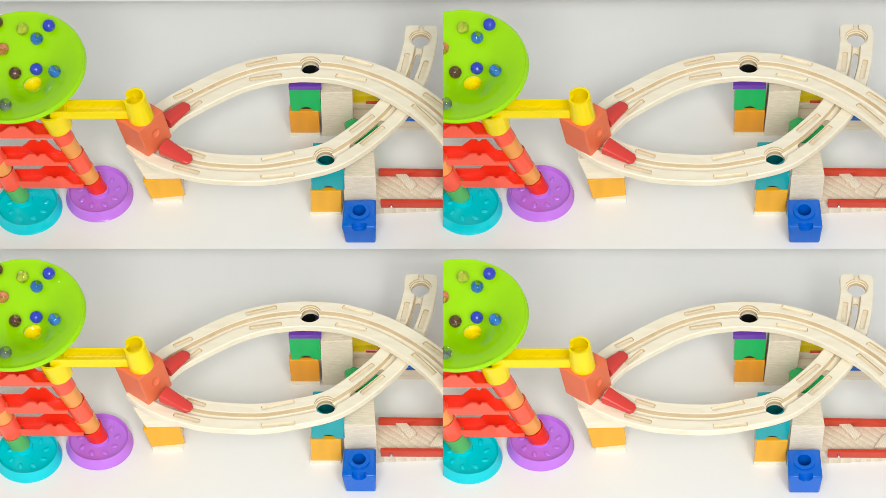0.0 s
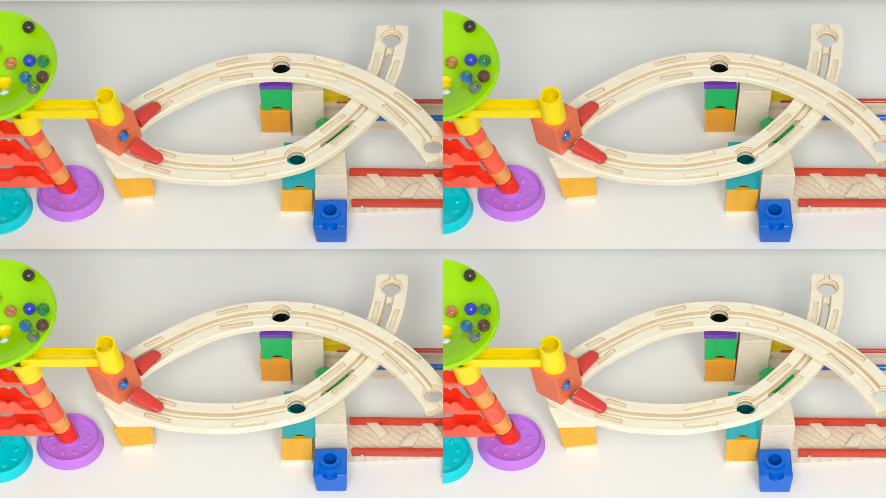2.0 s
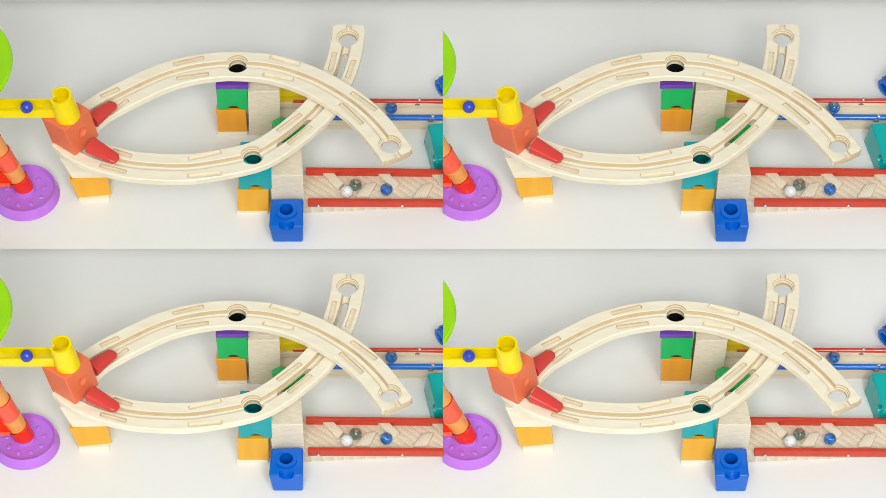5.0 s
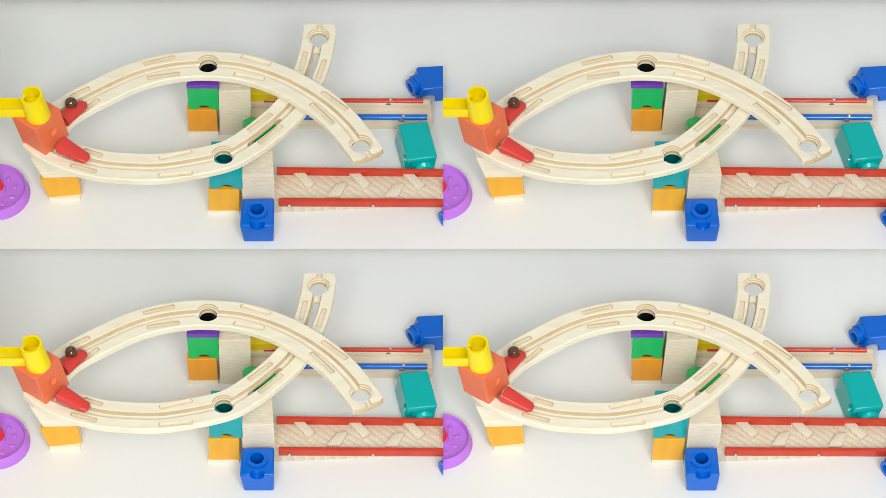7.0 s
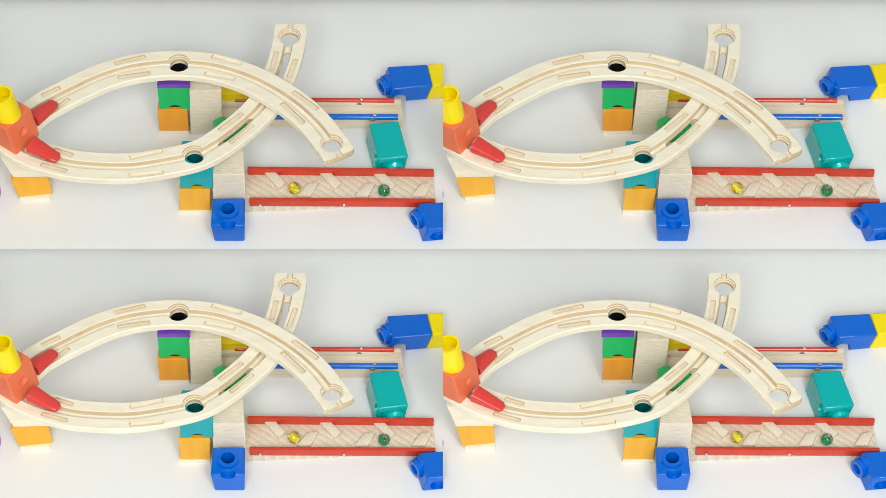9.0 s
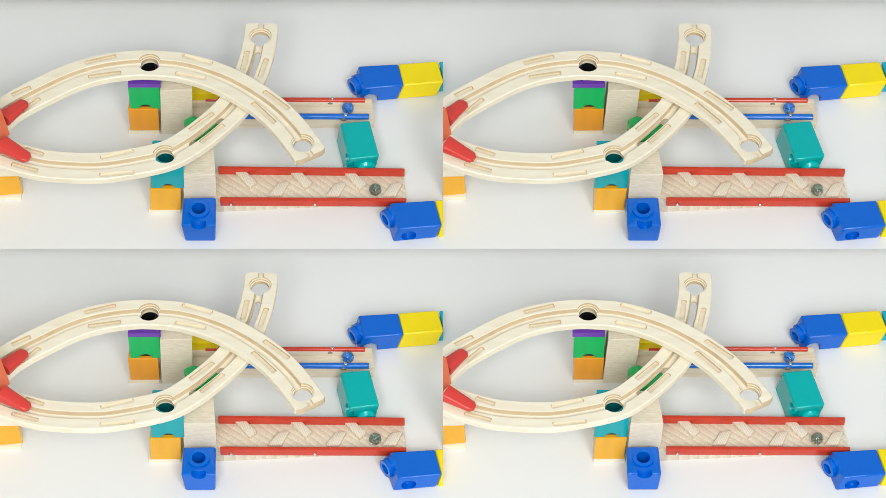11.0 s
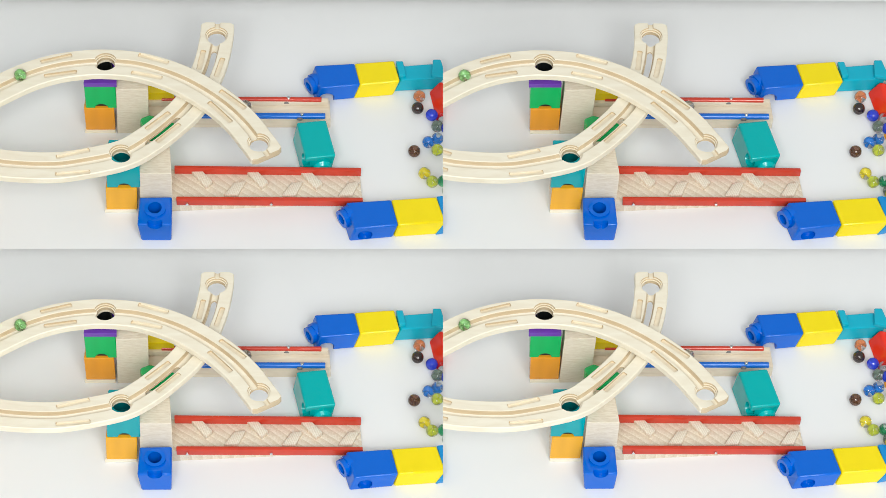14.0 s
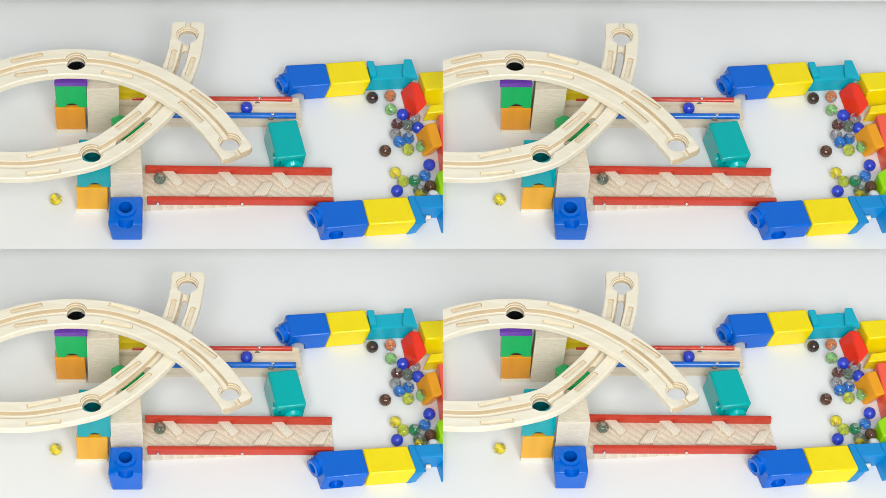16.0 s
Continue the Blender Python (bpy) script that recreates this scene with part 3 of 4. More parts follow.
def column(name, foot, head, pieces, label):
    root = hold(name, *foot, label, "tube", "tower tubes")
    a, b = P(*foot), P(*head)
    n = len(pieces)
    for f0, f1, mat, r in pieces:
        seg = part("tube_piece", tube(a.lerp(b, f0), a.lerp(b, f1), r, r + 1, 3.5), mat, root)
        part("collar", tube(a.lerp(b, f1 - 0.025), a.lerp(b, f1), r + 1.6, r + 1.6, 3), mat, seg)
    AXES[root.name] = a, b
    THINGS.append(root)


column("tower_tube", (173, 336, 12), (92, 214, 190), [(0, 0.17, RED, 18), (0.17, 0.33, TANGERINE, 17), (0.33, 0.55, CORAL, 18), (0.55, 0.74, TANGERINE, 17), (0.74, 1, CORAL, 19)],
       "leaning stack of red and clear orange plastic tubes")
column("tower_tube", (34, 350, 12), (-40, 232, 186), [(0, 0.2, GREEN, 18), (0.2, 0.42, CORAL, 18), (0.42, 0.58, TANGERINE, 17), (0.58, 1, CORAL, 18)],
       "leaning stack of green and red plastic tubes")


def wavy_ramp(z, u0, u1, v, crest, label):
    """A red chute between two walls with a notched crest; v is its lower front edge."""
    root = hold("red_chute", (u0 + u1) / 2, v, z, label, "marble chute", "red chutes")
    part("floor", sweep([P(u0, v, z), P(u1, v, z)], [(0, -6), (0, -3), (-24, -3), (-24, -6)]), RED, root)

    def wall(name, at, low, rise, mat):
        bm = bmesh.new()
        n = 60
        tops = []
        for k in range(n + 1):
            u = u0 + (u1 - u0) * k / n
            x = abs(u - crest)
            h = low + rise * max(0, min(1, (30 - x) / 16)) - (5 if x < 3 else 0)
            if u > crest + 14:
                h = max(2, h - (u - crest - 14) * 0.55)
            tops.append((u, h))
        rows = [[bm.verts.new(P(u, v, z) + Vector((0, (at + dy) * S, dz * S))) for u, h in tops for dz in (-6, h)] for dy in (0, 3)]
        for k in range(n):
            i = 2 * k
            for r, fl in ((rows[0], 1), (rows[1], -1)):
                bm.faces.new([r[i], r[i + 2], r[i + 3], r[i + 1]][::fl])
            for j in (0, 1):
                bm.faces.new([rows[0][i + j], rows[1][i + j], rows[1][i + 2 + j], rows[0][i + 2 + j]])
        for i in (0, 2 * n):
            bm.faces.new([rows[0][i], rows[0][i + 1], rows[1][i + 1], rows[1][i]])
        bmesh.ops.recalc_face_normals(bm, faces=bm.faces)
        part(name, bm, mat, root)

    wall("front_wall", -3, 10, 14, CORAL)
    wall("back_wall", 23, 14, 18, RED)
    THINGS.append(root)


wavy_ramp(52, -60, 146, 327, 97, "red plastic chute with a wavy wall, lowest level")
wavy_ramp(112, -60, 118, 287, 65, "red plastic chute with a wavy wall, middle level")
wavy_ramp(180, -60, 96, 238, 30, "red plastic chute with a wavy wall, top level")


def yellow_chute():
    root = hold("yellow_chute", 170, 208, 240, "yellow plastic chute with an open cup on the splitter", "marble chute")
    a, b = P(88, 204, 240), P(232, 204, 240)
    part("trough", sweep([a, b], [(0, -9), (0, 10), (-3, 10), (-3, -6), (-23, -6), (-23, 12), (-26, 12), (-26, -9)]), YELLOW, root)
    foot, head = P(249, 206, 229), P(242, 172, 286)
    part("cup", carve(tube(foot, head, 23, 20, 4, 40), bevelled(sweep([P(206, 166, 292), P(238, 166, 292)], [(-9, -22), (9, -22), (9, 40), (-9, 40)]), 0)), YELLOW, root)
    part("cup_floor", rod(foot.lerp(head, 0.45), foot.lerp(head, 0.5), 18.2, 32), YELLOW, root)
    part("collar", tube(P(98, 222, 188), P(88, 192, 236), 23, 27, 4, 40), YELLOW, root)
    THINGS.append(root)


yellow_chute()

BOWL_U, BOWL_V, BOWL_Z = 30, 116, 300
BOWL_R = 118
BOWL_SKEW = (-0.48, 0.14)


def bowl_depth(r):
    return -52 * (1 - r) ** 1.35


def funnel():
    root = hold("funnel_bowl", BOWL_U + 25, BOWL_V + 30, BOWL_Z - 55, "lime green plastic funnel bowl with a yellow outlet ring", "funnel")
    skew = BOWL_SKEW
    tilt = Euler((radians(3.5), radians(-3), 0)).to_matrix()
    n = 14
    inner = [(BOWL_R * (1 - 0.86 * k / n), bowl_depth(1 - 0.86 * k / n)) for k in range(n + 1)]
    outer = [(r + 1, h - 5) for r, h in inner[::-1]]
    rim = [(BOWL_R + 1, -6), (BOWL_R + 3, -6.5), (BOWL_R + 4, -1), (BOWL_R + 3, 1), (BOWL_R + 1.2, 1)]
    part("bowl", lathe(P(BOWL_U, BOWL_V, BOWL_Z), inner + outer + rim, 96, skew, tilt), LIME, root)
    c = P(BOWL_U, BOWL_V, BOWL_Z)
    part("outlet_ring", lathe(c, [(18.5, -49), (13, -52), (12, -60), (8, -61), (7.5, -63), (0.01, -63), (0.01, -67), (18.5, -67)], 40, skew, tilt), YELLOW, root)
    THINGS.append(root)


funnel()


# ---- marbles ----
BALL = 11.0


def glass(name, color, clear=1.0, alpha=0.6):
    m, nt, b = nodes_of(name)
    b.inputs["Base Color"].default_value = (*color, 1)
    b.inputs["Roughness"].default_value = 0.0
    b.inputs["IOR"].default_value = 1.5
    b.inputs["Specular IOR Level"].default_value = 0.9
    b.inputs["Transmission Weight"].default_value = clear
    b.inputs["Alpha"].default_value = alpha
    return m


GLASS = {"blue": (glass("blue_glass", (0.03, 0.07, 0.70), 0.4, 1.0), None, "deep blue glass marble"),
         "black": (glass("black_glass", (0.06, 0.035, 0.03), 0.5, 1.0), None, "small shiny black glass marble"),
         "brown": (glass("brown_glass", (0.42, 0.20, 0.11), 0.8, 0.9), plastic("brown_vane", (0.08, 0.03, 0.018)), "dark brown glass marble"),
         "plum": (glass("plum_glass", (0.85, 0.72, 0.70)), plastic("plum_vane", (0.20, 0.08, 0.07)), "plum brown glass marble"),
         "white": (glass("white_glass", (0.82, 0.84, 0.84), 0.1, 1.0), plastic("blue_vane", (0.04, 0.12, 0.6)), "white glass marble with a blue stripe"),
         "sky": (glass("sky_glass", (0.80, 0.92, 1.0)), plastic("sky_vane", (0.04, 0.26, 0.75)), "clear glass marble with a light blue swirl"),
         "green": (glass("green_glass", (0.70, 0.96, 0.78)), plastic("green_vane", (0.04, 0.36, 0.16)), "clear bottle green glass marble"),
         "pale": (glass("pale_glass", (0.88, 0.99, 0.82)), plastic("pale_vane", (0.35, 0.66, 0.26)), "pale green clear glass marble"),
         "yellow": (glass("yellow_glass", (1.0, 1.0, 0.72)), plastic("yellow_vane", (0.92, 0.78, 0.05)), "clear glass marble with a yellow swirl"),
         "lemon": (glass("lemon_glass", (0.96, 1.0, 0.70)), plastic("lemon_vane", (0.68, 0.74, 0.08)), "clear glass marble with a lemon green swirl"),
         "orange": (glass("orange_glass", (1.0, 0.90, 0.82)), plastic("orange_vane", (0.78, 0.30, 0.12)), "clear glass marble with an orange swirl"),
         "grey": (glass("grey_glass", (0.93, 0.97, 0.93)), plastic("grey_vane", (0.22, 0.28, 0.22)), "clear greyish glass marble"),
         "silver": (glass("silver_glass", (0.99, 0.99, 0.99)), plastic("silver_vane", (0.5, 0.5, 0.52)), "clear silvery glass marble")}
SHAPES = {}


def marble(color):
    glass_mat, vane_mat, label = GLASS[color]
    root = tagged(new("marble"), label, "marble", "marbles")
    if color not in SHAPES:
        bm = bmesh.new()
        bmesh.ops.create_icosphere(bm, subdivisions=4, radius=BALL * S)
        for f in bm.faces:
            f.smooth = True
        me = bpy.data.meshes.new("ball")
        bm.to_mesh(me)
        bm.free()
        me.materials.append(glass_mat)
        vane = None
        if vane_mat:
            # three twisted leaves inside the glass; on the white one a band on its skin
            bm = bmesh.new()
            n = 14
            for leaf in range(3):
                ring = []
                for k in range(n + 1):
                    h = -0.8 + 1.6 * k / n
                    a = leaf * 2.09 + 1.6 * h
                    r = (1.004 if color == "white" else 0.86) * math.sqrt(max(1 - h * h, 0.01))
                    r0 = 0.9 * r if color == "white" else 0.08
                    d, q = Vector((math.cos(a), math.sin(a), 0)), Vector((-math.sin(a), math.cos(a), 0))
                    w = 0.06
                    up = Vector((0, 0, h))
                    ring.append([bm.verts.new((up + d * e + q * g) * (BALL * S)) for e, g in ((r0, -w), (r, -w * 0.8), (r, w * 0.8), (r0, w))])
                for p, q in zip(ring, ring[1:]):
                    for k in range(4):
                        bm.faces.new((p[k], p[(k + 1) % 4], q[(k + 1) % 4], q[k]))
                bm.faces.new(ring[0]), bm.faces.new(ring[-1][::-1])
            bmesh.ops.recalc_face_normals(bm, faces=bm.faces)
            vane = bpy.data.meshes.new("swirl")
            bm.to_mesh(vane)
            bm.free()
            vane.materials.append(vane_mat)
        SHAPES[color] = me, vane
    me, vane = SHAPES[color]
    new("ball", me).parent = root
    if vane:
        new("swirl", vane).parent = root
    return root


def rail_z(u):
    return 166 - 15 * (u - 260) / 480


KIND = {"c": lambda u: 254, "k": lambda u: 246, "s": lambda u: 200, "u": lambda u: 182, "l": lambda u: 178, "a": lambda u: 165, "b": rail_z,
        "h": lambda u: 66, "r": lambda u: 41, "z": lambda u: 41 - 20 * (u - 665) / 340, "f": lambda u: BALL, "x": lambda u: -140}


def rear(t, color, ramp, rest, bowl=()):
    """A marble that takes the rear way; t: when it leaves the splitter; ramp: (seconds, u, v) on the ramp."""
    way = [(t - 0.36, 100, 190, "c"), (t - 0.2, 176, 191, "c"), (t - 0.1, 246, 190, "k"), (t - 0.04, 262, 214, "s"), (t, 307, 185, "u"), (t + 0.1, 400, 138, "a"),
           (t + 0.2, 512, 113, "a"), (t + 0.26, 545, 122, "a"), (t + 0.34, 546, 170, "h"), (t + 0.44, 598, 200, "r")]
    way += [(s, u, v, "r" if u < 955 else "f") for s, u, v in ramp]
    way += [(s, u, v, "f") for s, u, v in rest]
    return color, bowl, way


def front(t, color, ramp, rest, bowl=(), quick=False, held=0.0):
    """A marble that takes the front way."""
    way = [(t - 0.36, 100, 190, "c"), (t - 0.2, 206, 191, "c"), (t - 0.1, 246, 190, "k"), (t - 0.04, 268, 240, "s"), (t, 319, 266, "l"), (t + 0.1, 430, 291, "b"),
           (t + 0.2, 545, 278, "b"), (t + 0.25, 583, 280, "b"), (t + 0.33, 584, 320, "h"), (t + 0.45, 640, 330, "h"), (t + 0.52, 676, 320, "z")]
    if held:
        # stays in the well for a while
        way[-2:] = [(held, 584, 320, "h"), (held + 0.1, 640, 330, "h")]
    if quick:
        way[:2] = [(t - 0.24, 100, 190, "c"), (t - 0.16, 170, 191, "c")]
    way += [(s, u, v, "z" if u < 1004 else "f") for s, u, v in ramp]
    way += [(s, u, v, "f") for s, u, v in rest]
    return color, bowl, way


def zig(t, last=1.5):
    """The usual way down the zigzag board, from t, when the marble left the splitter."""
    steps = ((0.6, 713, 333), (0.7, 744, 341), (0.8, 778, 317), (0.9, 814, 337), (1.0, 858, 325), (1.1, 893, 319), (1.2, 935, 343), (1.3, 963, 330), (1.4, 1013, 330), (1.5, 1069, 336))
    return [(t + d, u, v) for d, u, v in steps if d <= last]


def roll(t0, t1, u0=632, u1=945):
    """Down the rear ramp at an even pace."""
    return [(t0 + (t1 - t0) * k / 4, u0 + (u1 - u0) * k / 4, 191 + k) for k in range(5)]


RUNS = [
    front(0.6, "brown", [(1.2, 716, 335), (1.3, 739, 341), (1.4, 771, 319), (1.5, 809, 333), (1.6, 853, 325), (1.7, 890, 319), (1.8, 932, 343), (1.95, 975, 328)], [(2.4, 1095, 272)],
          [(0, 33, 133)]),
    rear(1.0, "blue", [(1.5, 632, 190), (2.2, 808, 193), (2.3, 825, 194), (2.8, 945, 196)], [(3.3, 1126, 208)], [(0, 63, 121), (0.5, 44, 147)]),
    front(2.05, "sky", zig(4.1, 1.4), [(5.9, 1165, 316)], [(0, 93, 125), (0.5, 4, 102), (1, 16, 171), (1.5, 17, 89)], False, 4.55),
    front(2.28, "white", zig(4.3, 1.4), [(6.2, 1180, 352)], [(0, -25, 150), (0.5, 30, 160), (1, -30, 100), (1.5, 32, 143)], True, 4.75),
    rear(2.9, "orange", [(3.35, 640, 190), (3.8, 822, 193), (4.1, 876, 193), (4.4, 945, 195)], [(4.9, 1104, 175)], [(0, 0, 83), (0.5, -25, 120), (1, 45, 156), (1.5, 41, 98), (2, 14, 113)]),
    rear(3.42, "blue", [(4.0, 632, 190), (4.3, 760, 192), (4.9, 945, 195)], [(5.5, 1153, 231)], [(0, 83, 45), (0.5, 12, 56), (1, -25, 130), (1.5, -15, 90), (2, 52, 105), (2.5, 14, 131)]),
    front(3.55, "lemon", zig(3.55, 1.4), [(5.4, 1136, 270)], [(0, 36, 52), (0.5, -20, 100), (1, 72, 98), (1.5, 16, 169), (2, -10, 90), (2.5, 21, 105), (3, 6, 151)]),
    rear(3.85, "sky", [(4.35, 632, 190), (4.7, 760, 192), (5.3, 945, 195)], [(5.8, 1136, 250)], [(0, 65, 67), (0.5, -20, 80), (1, 12, 119), (1.5, -20, 150), (2, 44, 135), (2.5, 36, 81), (3, -20, 110)]),
    front(4.25, "grey", zig(4.25, 1.4), [(6.1, 1155, 342)], [(0, 8, 183), (0.5, -30, 150), (1, -20, 60), (1.5, 41, 175), (2, 57, 156), (2.5, -20, 90), (3, -10, 130), (3.5, -30, 80)]),
    rear(5.2, "blue", [(5.7, 632, 190), (6.3, 834, 193), (6.5, 876, 193), (6.7, 923, 194), (6.8, 945, 195)], [(7.4, 1173, 297)]),
    front(5.6, "yellow", [(6.2, 708, 332), (6.3, 737, 339), (6.4, 776, 316), (6.5, 813, 337), (6.6, 856, 325), (6.7, 889, 319), (6.8, 930, 343), (6.9, 955, 334)], [(7.5, 1113, 311)]),
    rear(6.0, "black", [(6.5, 637, 190), (6.6, 648, 190), (7.0, 730, 191), (7.5, 819, 193), (7.6, 843, 193), (7.8, 887, 194), (8.0, 945, 196)],
         [(8.1, 984, 200), (8.5, 1101, 194), (14.7, 1101, 196), (14.95, 1078, 176), (16, 1072, 178)],
         [(1.5, -40, 60), (2, 49, 48), (2.5, 3, 53), (3, 2, 78), (3.5, -40, 80)]),
    front(6.62, "silver", [(7.1, 690, 325), (7.2, 750, 315), (7.3, 779, 317), (7.4, 806, 328), (7.5, 841, 340), (7.6, 880, 322), (7.7, 923, 343), (7.8, 957, 328)], [(8.4, 1147, 214)]),
    rear(7.0, "brown", [(7.45, 660, 190), (7.7, 838, 193), (7.8, 859, 193), (7.9, 882, 194), (8.0, 909, 194), (8.1, 931, 195)], [(8.2, 984, 200), (8.9, 1175, 335)], [(2, 73, 135), (2.5, 52, 137), (3, -20, 120)]),
    front(7.84, "green", [(8.4, 679, 318), (8.5, 725, 340), (8.6, 766, 321), (8.7, 798, 321), (8.8, 848, 340), (8.9, 873, 319), (9.0, 913, 340), (9.1, 953, 337), (9.2, 996, 322)], [(9.8, 1147, 325)],
          [(0, -40, 60), (0.5, 60, 176), (1, 93, 143), (1.5, 79, 133), (2, 77, 111), (2.5, 57, 105), (3, 13, 54), (3.5, 6, 39)]),
    rear(8.0, "pale", [(8.6, 635, 190), (9.3, 800, 192), (9.9, 945, 195)], [(10.6, 1160, 264)]),
    front(8.36, "yellow", [(8.9, 706, 323), (9.0, 754, 336), (9.1, 785, 319), (9.2, 839, 340)] + zig(8.25, 1.4)[4:], [(10.3, 1158, 350)]),
    rear(9.35, "sky", [(9.85, 632, 190), (10.5, 800, 192), (11.1, 945, 195)], [(11.3, 1054, 208), (11.7, 1120, 256)]),
    front(9.75, "grey", zig(9.75, 1.4), [(11.5, 1168, 355)]),
    rear(11.2, "grey", [(11.65, 626, 190), (12.2, 809, 192), (12.4, 851, 193), (12.6, 891, 194), (12.7, 911, 196), (12.8, 948, 198)], [(12.9, 993, 204), (13.0, 1056, 214), (13.2, 1112, 222), (13.5, 1136, 228)]),
    front(12.0, "lemon", [(12.5, 688, 318), (12.6, 723, 336), (12.7, 731, 340), (12.8, 762, 326), (12.9, 797, 322), (13.0, 850, 338), (13.1, 877, 322), (13.2, 922, 344), (13.3, 955, 338), (13.4, 999, 323)],
          [(13.5, 1053, 331), (13.8, 1127, 326)]),
    rear(13.0, "silver", [(13.5, 632, 190), (14.1, 827, 193), (14.2, 857, 193), (14.3, 880, 194), (14.4, 911, 195), (14.5, 947, 199)], [(14.6, 1009, 202), (14.7, 1060, 206), (14.8, 1099, 209), (15.0, 1113, 243)]),
    rear(13.17, "plum", [(13.7, 630, 190), (14.6, 821, 193), (14.7, 842, 194), (14.8, 863, 194), (14.9, 881, 195), (15.0, 910, 196), (15.1, 931, 198)], [(15.2, 984, 202), (15.3, 1030, 207), (15.5, 1112, 222), (16, 1116, 225)]),
    # one that leaves the rail, jumps onto the table and drops over its edge
    ("plum", (), [(13.09, 100, 190, "c"), (13.25, 206, 191, "c"), (13.35, 246, 190, "k"), (13.41, 268, 240, "s"), (13.45, 319, 268, "l"), (13.5, 378, 306, "b"), (13.6, 523, 438, "f"),
                  (13.68, 560, 446, "x")]),
    rear(13.9, "pale", [(14.5, 650, 190), (15.0, 811, 192), (15.2, 845, 194), (15.3, 859, 194), (15.4, 885, 195), (15.5, 902, 195), (15.6, 927, 197)],
         [(15.7, 966, 202), (15.8, 1028, 206), (15.9, 1076, 210), (16.0, 1105, 199)]),
    front(14.44, "blue", [(15.0, 710, 333), (15.1, 746, 342), (15.2, 783, 319), (15.3, 817, 342), (15.4, 861, 327), (15.5, 894, 321), (15.6, 935, 346), (15.7, 963, 333)],
          [(15.8, 1013, 330), (15.9, 1069, 337), (16.0, 1116, 343)]),
    rear(14.6, "blue", [(15.1, 632, 192), (15.8, 808, 195), (15.9, 824, 194), (16.0, 850, 196)], []),
    rear(15.1, "green", [(15.6, 628, 192), (15.9, 690, 193), (16.0, 712, 193)], []),
    front(15.45, "grey", [(16.0, 697, 321)], []),
    rear(15.62, "black", [(16.3, 600, 200)], []),
]
RESTING = []


def bowl_place(r, a):
    """A marble's centre on the funnel at r (1: rim) and angle a."""
    h = bowl_depth(r) + BALL * 0.95
    rr = BOWL_R * r
    w = Vector((rr * math.cos(a) + BOWL_SKEW[0] * h, rr * math.sin(a) + BOWL_SKEW[1] * h, h)) * S
    return P(BOWL_U, BOWL_V, BOWL_Z) + Euler((radians(3.5), radians(-3), 0)).to_matrix() @ w


BOWL_GRID = [(r / 20, a * math.pi / 36, *screen(bowl_place(r / 20, a * math.pi / 36))) for r in range(4, 19) for a in range(72)]


def swirl_rows(bowl, until):
    """Round and round the funnel, always the same way about, through the given sights."""
    spots = []
    for t, u, v in bowl:
        u = u + SPEED * t
        r, a, _, _ = min(BOWL_GRID, key=lambda g: (g[2] - u) ** 2 + (g[3] - v) ** 2)
        spots.append((t, r, a))
    rows = []
    if spots[0][0] > 0:
        spots.insert(0, (0.0, 0.85, spots[0][2] - 4.0))
    for (t0, r0, a0), (t1, r1, a1) in zip(spots, spots[1:]):
        turn = (a0 - a1) % (2 * math.pi)
        if t1 - t0 > 0.45 and turn < 2.2:
            turn += 2 * math.pi
        k = max(1, round((t1 - t0) / 0.1))
        for i in range(k):
            f = i / k
            rows.append((t0 + (t1 - t0) * f, bowl_place(r0 + (r1 - r0) * f, a0 - turn * f)))
    t, r, a = spots[-1]
    rows.append((t, bowl_place(r, a)))
    gap = until - t
    n = max(1, min(12, int(gap / 0.1)))
    for i in range(1, n + 1):
        f = i / (n + 1)
        rows.append((t + gap * f, bowl_place(r + (0.14 - r) * f, a - 4.0 * f * min(1, gap))))
    return rows


MARBLES = []
for color, bowl, way in RUNS:
    rows = []
    if bowl:
        rows += swirl_rows(bowl, way[0][0])
    way = [w for w in way if not rows or w[0] > rows[-1][0] + 0.02]
    rows += [(t, P(u, v, KIND[k](u))) for t, u, v, k in way]
    if rows[0][0] > 0:
        # waits in the chute's collar under the funnel
        rows.insert(0, (0.0, P(98, 214, 210)))
        if rows[1][0] > 0.4:
            rows.insert(1, (rows[1][0] - 0.3, P(98, 214, 210)))
    if rows[-1][0] < 16:
        rows.append((16.0, rows[-1][1]))
    MARBLES.append((color, [(t, p) for t, p in rows if t <= 16.0] + ([(16.0, rows[-1][1])] if rows[-1][0] > 16.0 else [])))
for color, u, v, _ in RESTING:
    MARBLES.append((color, [(0.0, P(u, v, BALL)), (16.0, P(u, v, BALL))]))
# one that jumped off the rail and rolls away over the table
MARBLES.append(("yellow", [(0.0, P(470, 298, BALL)), (15.75, P(470, 298, BALL)), (16.0, P(514, 358, BALL))]))


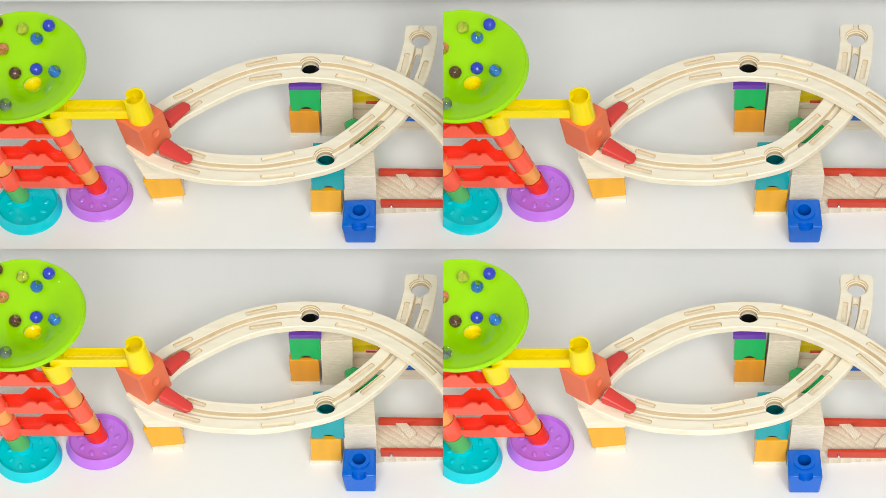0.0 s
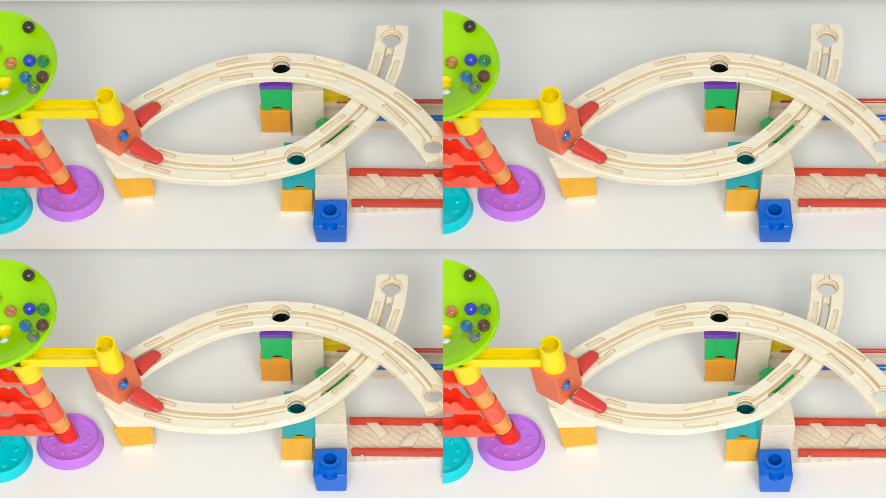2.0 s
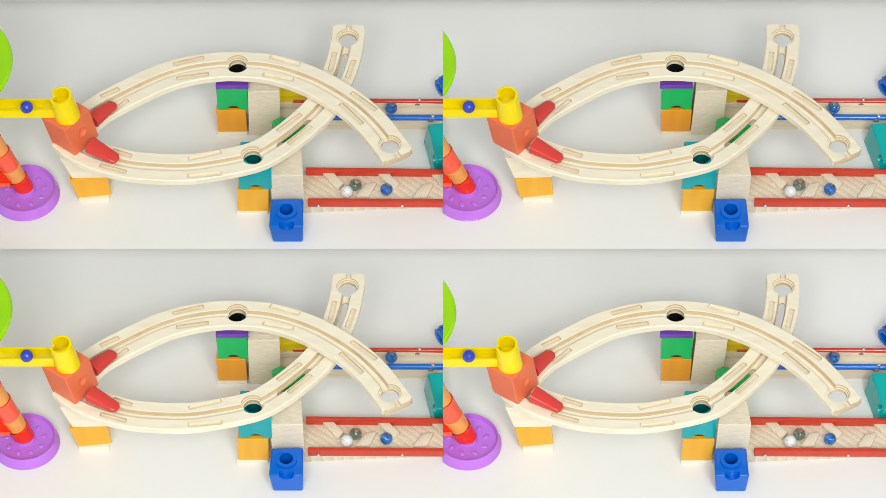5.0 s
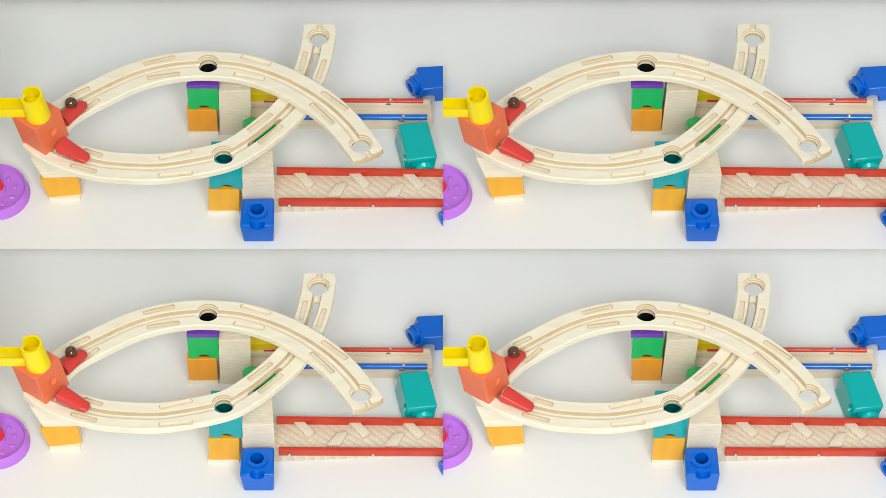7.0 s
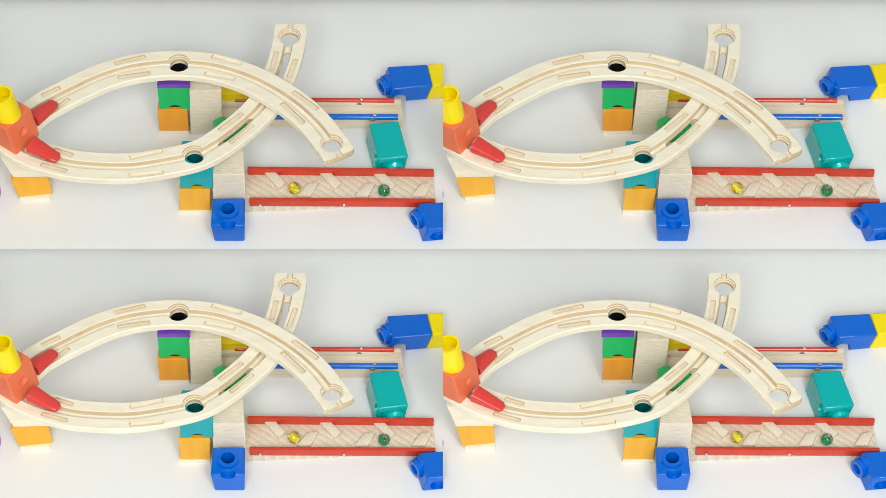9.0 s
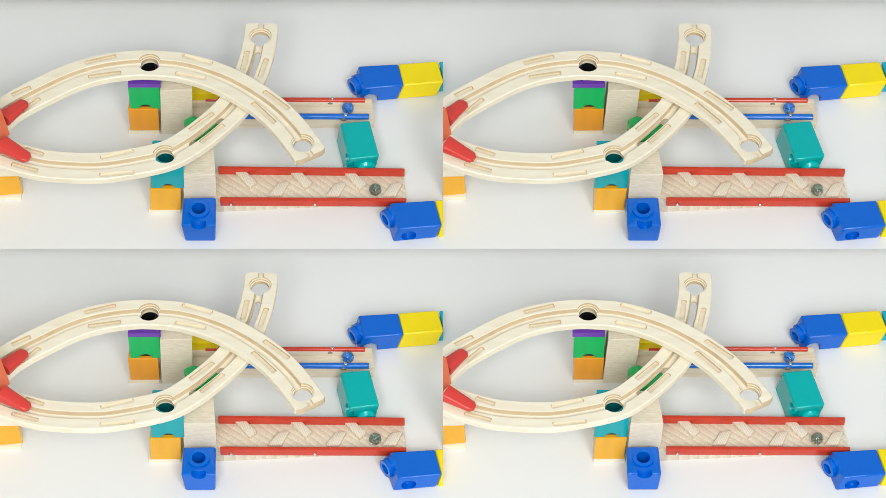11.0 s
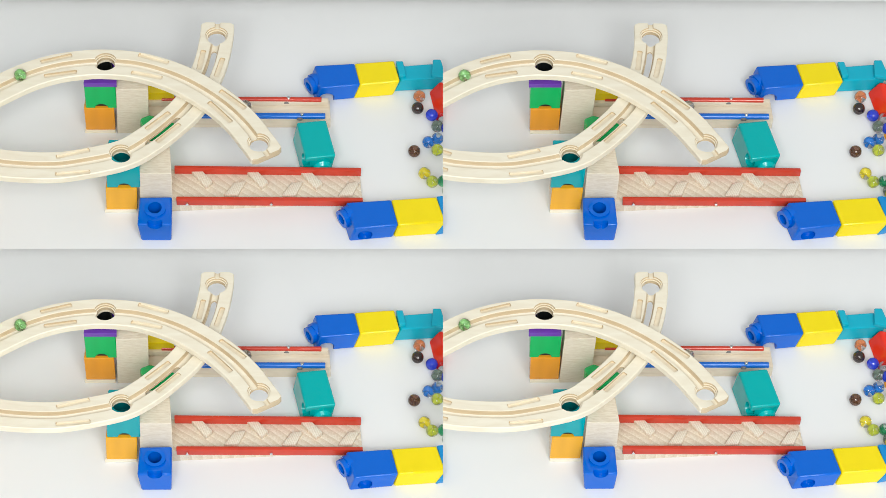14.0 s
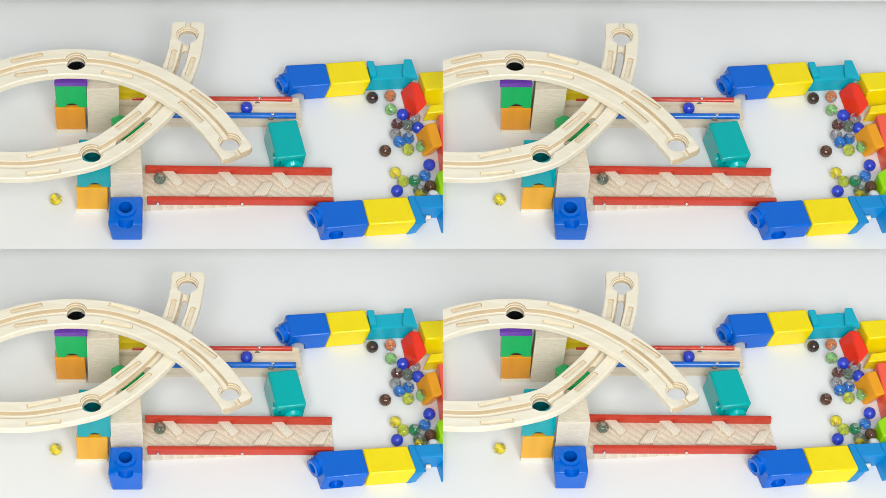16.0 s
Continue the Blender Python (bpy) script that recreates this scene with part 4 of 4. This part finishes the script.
# ---- four copies, cut at the seam ----
def seam_group(name, side):
    g = bpy.data.node_groups.new(name, "GeometryNodeTree")
    g.interface.new_socket("Geometry", in_out="INPUT", socket_type="NodeSocketGeometry")
    g.interface.new_socket("Geometry", in_out="OUTPUT", socket_type="NodeSocketGeometry")
    a, z = g.nodes.new("NodeGroupInput"), g.nodes.new("NodeGroupOutput")
    cube = g.nodes.new("GeometryNodeMeshCube")
    cube.inputs["Size"].default_value = (4, 8, 4 * FAR)
    shift = g.nodes.new("GeometryNodeTransform")
    shift.inputs["Translation"].default_value = (2 * side, 0, 0)
    info = g.nodes.new("GeometryNodeObjectInfo")
    info.transform_space = "RELATIVE"
    info.inputs["Object"].default_value = seam
    put = g.nodes.new("GeometryNodeTransform")
    put.mode = "MATRIX"
    cut = g.nodes.new("GeometryNodeMeshBoolean")
    cut.operation, cut.solver = "DIFFERENCE", "FLOAT"
    g.links.new(cube.outputs[0], shift.inputs["Geometry"])
    g.links.new(shift.outputs[0], put.inputs["Geometry"])
    g.links.new(info.outputs["Transform"], put.inputs["Transform"])
    g.links.new(a.outputs[0], cut.inputs["Mesh 1"])
    g.links.new(put.outputs[0], cut.inputs["Mesh 2"])
    g.links.new(cut.outputs[0], z.inputs[0])
    return g


ENDS_RIGHT, ENDS_LEFT = seam_group("ends_at_seam_right", 1), seam_group("ends_at_seam_left", -1)


def reach(ob):
    """Least and greatest u of a thing's meshes."""
    xs = [(root_place(o).x + c[0]) / S for o in (ob, *ob.children_recursive) if o.type == "MESH" for c in o.bound_box]
    return min(xs), max(xs)


def end_at_seam(ob, group):
    for o in (ob, *ob.children_recursive):
        if o.type == "MESH":
            o.modifiers.new("seam", "NODES").node_group = group


def stand(thing, centre, column, row):
    """The pose of a thing of the plan in that run."""
    z, size, tall = ground(row)
    if thing.name in AXES:
        a, b = AXES[thing.name]
        foot, head = placed(a, column, row), placed(b, column, row)
        own = (head - foot).length / (b - a).length
        return Matrix.LocRotScale(foot, (b - a).rotation_difference(head - foot), (own, own, own))
    base = thing.location.copy()
    c = sight(*screen(centre), column, row, z + tall * centre.z)
    own = Vector((depth(c), SN * 0.01 / rise(c, Vector((0, 1, 0))), tall))
    return Matrix.LocRotScale(c - own * (centre - base), None, own)


def middle(ob):
    """The middle of a thing's meshes."""
    pts = [root_place(o) + Vector(c) for o in (ob, *ob.children_recursive) if o.type == "MESH" for c in o.bound_box]
    return Vector([(min(p[k] for p in pts) + max(p[k] for p in pts)) / 2 for k in range(3)])


for thing in THINGS:
    lo, hi = reach(thing)
    c = middle(thing)
    poses = {(i, j): stand(thing, c, i, j) for i in COLUMNS for j in ROWS}
    runs = [(i, thing if i + j == 0 else copy_thing(thing, m)) for (i, j), m in poses.items()]
    for i, ob in runs:
        if i == 0 and hi > TILE_W - 14:
            end_at_seam(ob, ENDS_RIGHT)
        if i == 1 and lo < SPEED * 16 + 14:
            end_at_seam(ob, ENDS_LEFT)
    thing.matrix_basis = poses[0, 0]


def motions():
    # the plain paper keeps its edge at the line between the two rows
    for ob in SHEETS:
        walk(ob, [(t, pose(0, -S * SINK * (t - MID) / SN, 0)) for t in (0, 8, 16)])
    for k, (color, rows) in enumerate(MARBLES):
        us = [p.x / S for t, p in rows]
        spin = 25 * (k % 7)
        turn = pose(0, 0, 0, 68 + 0.3 * spin, spin, 30 + spin)
        for i in COLUMNS:
            for j in ROWS:
                ob = marble(color)
                if i == 0 and max(us) > TILE_W - 20:
                    end_at_seam(ob, ENDS_RIGHT)
                if i == 1 and min(us) < SPEED * 16 + 20:
                    end_at_seam(ob, ENDS_LEFT)
                ob.scale = [ground(j)[1]] * 3
                walk(ob, [(t, Matrix.Translation(placed(p, i, j)) @ turn) for t, p in rows])


motions()
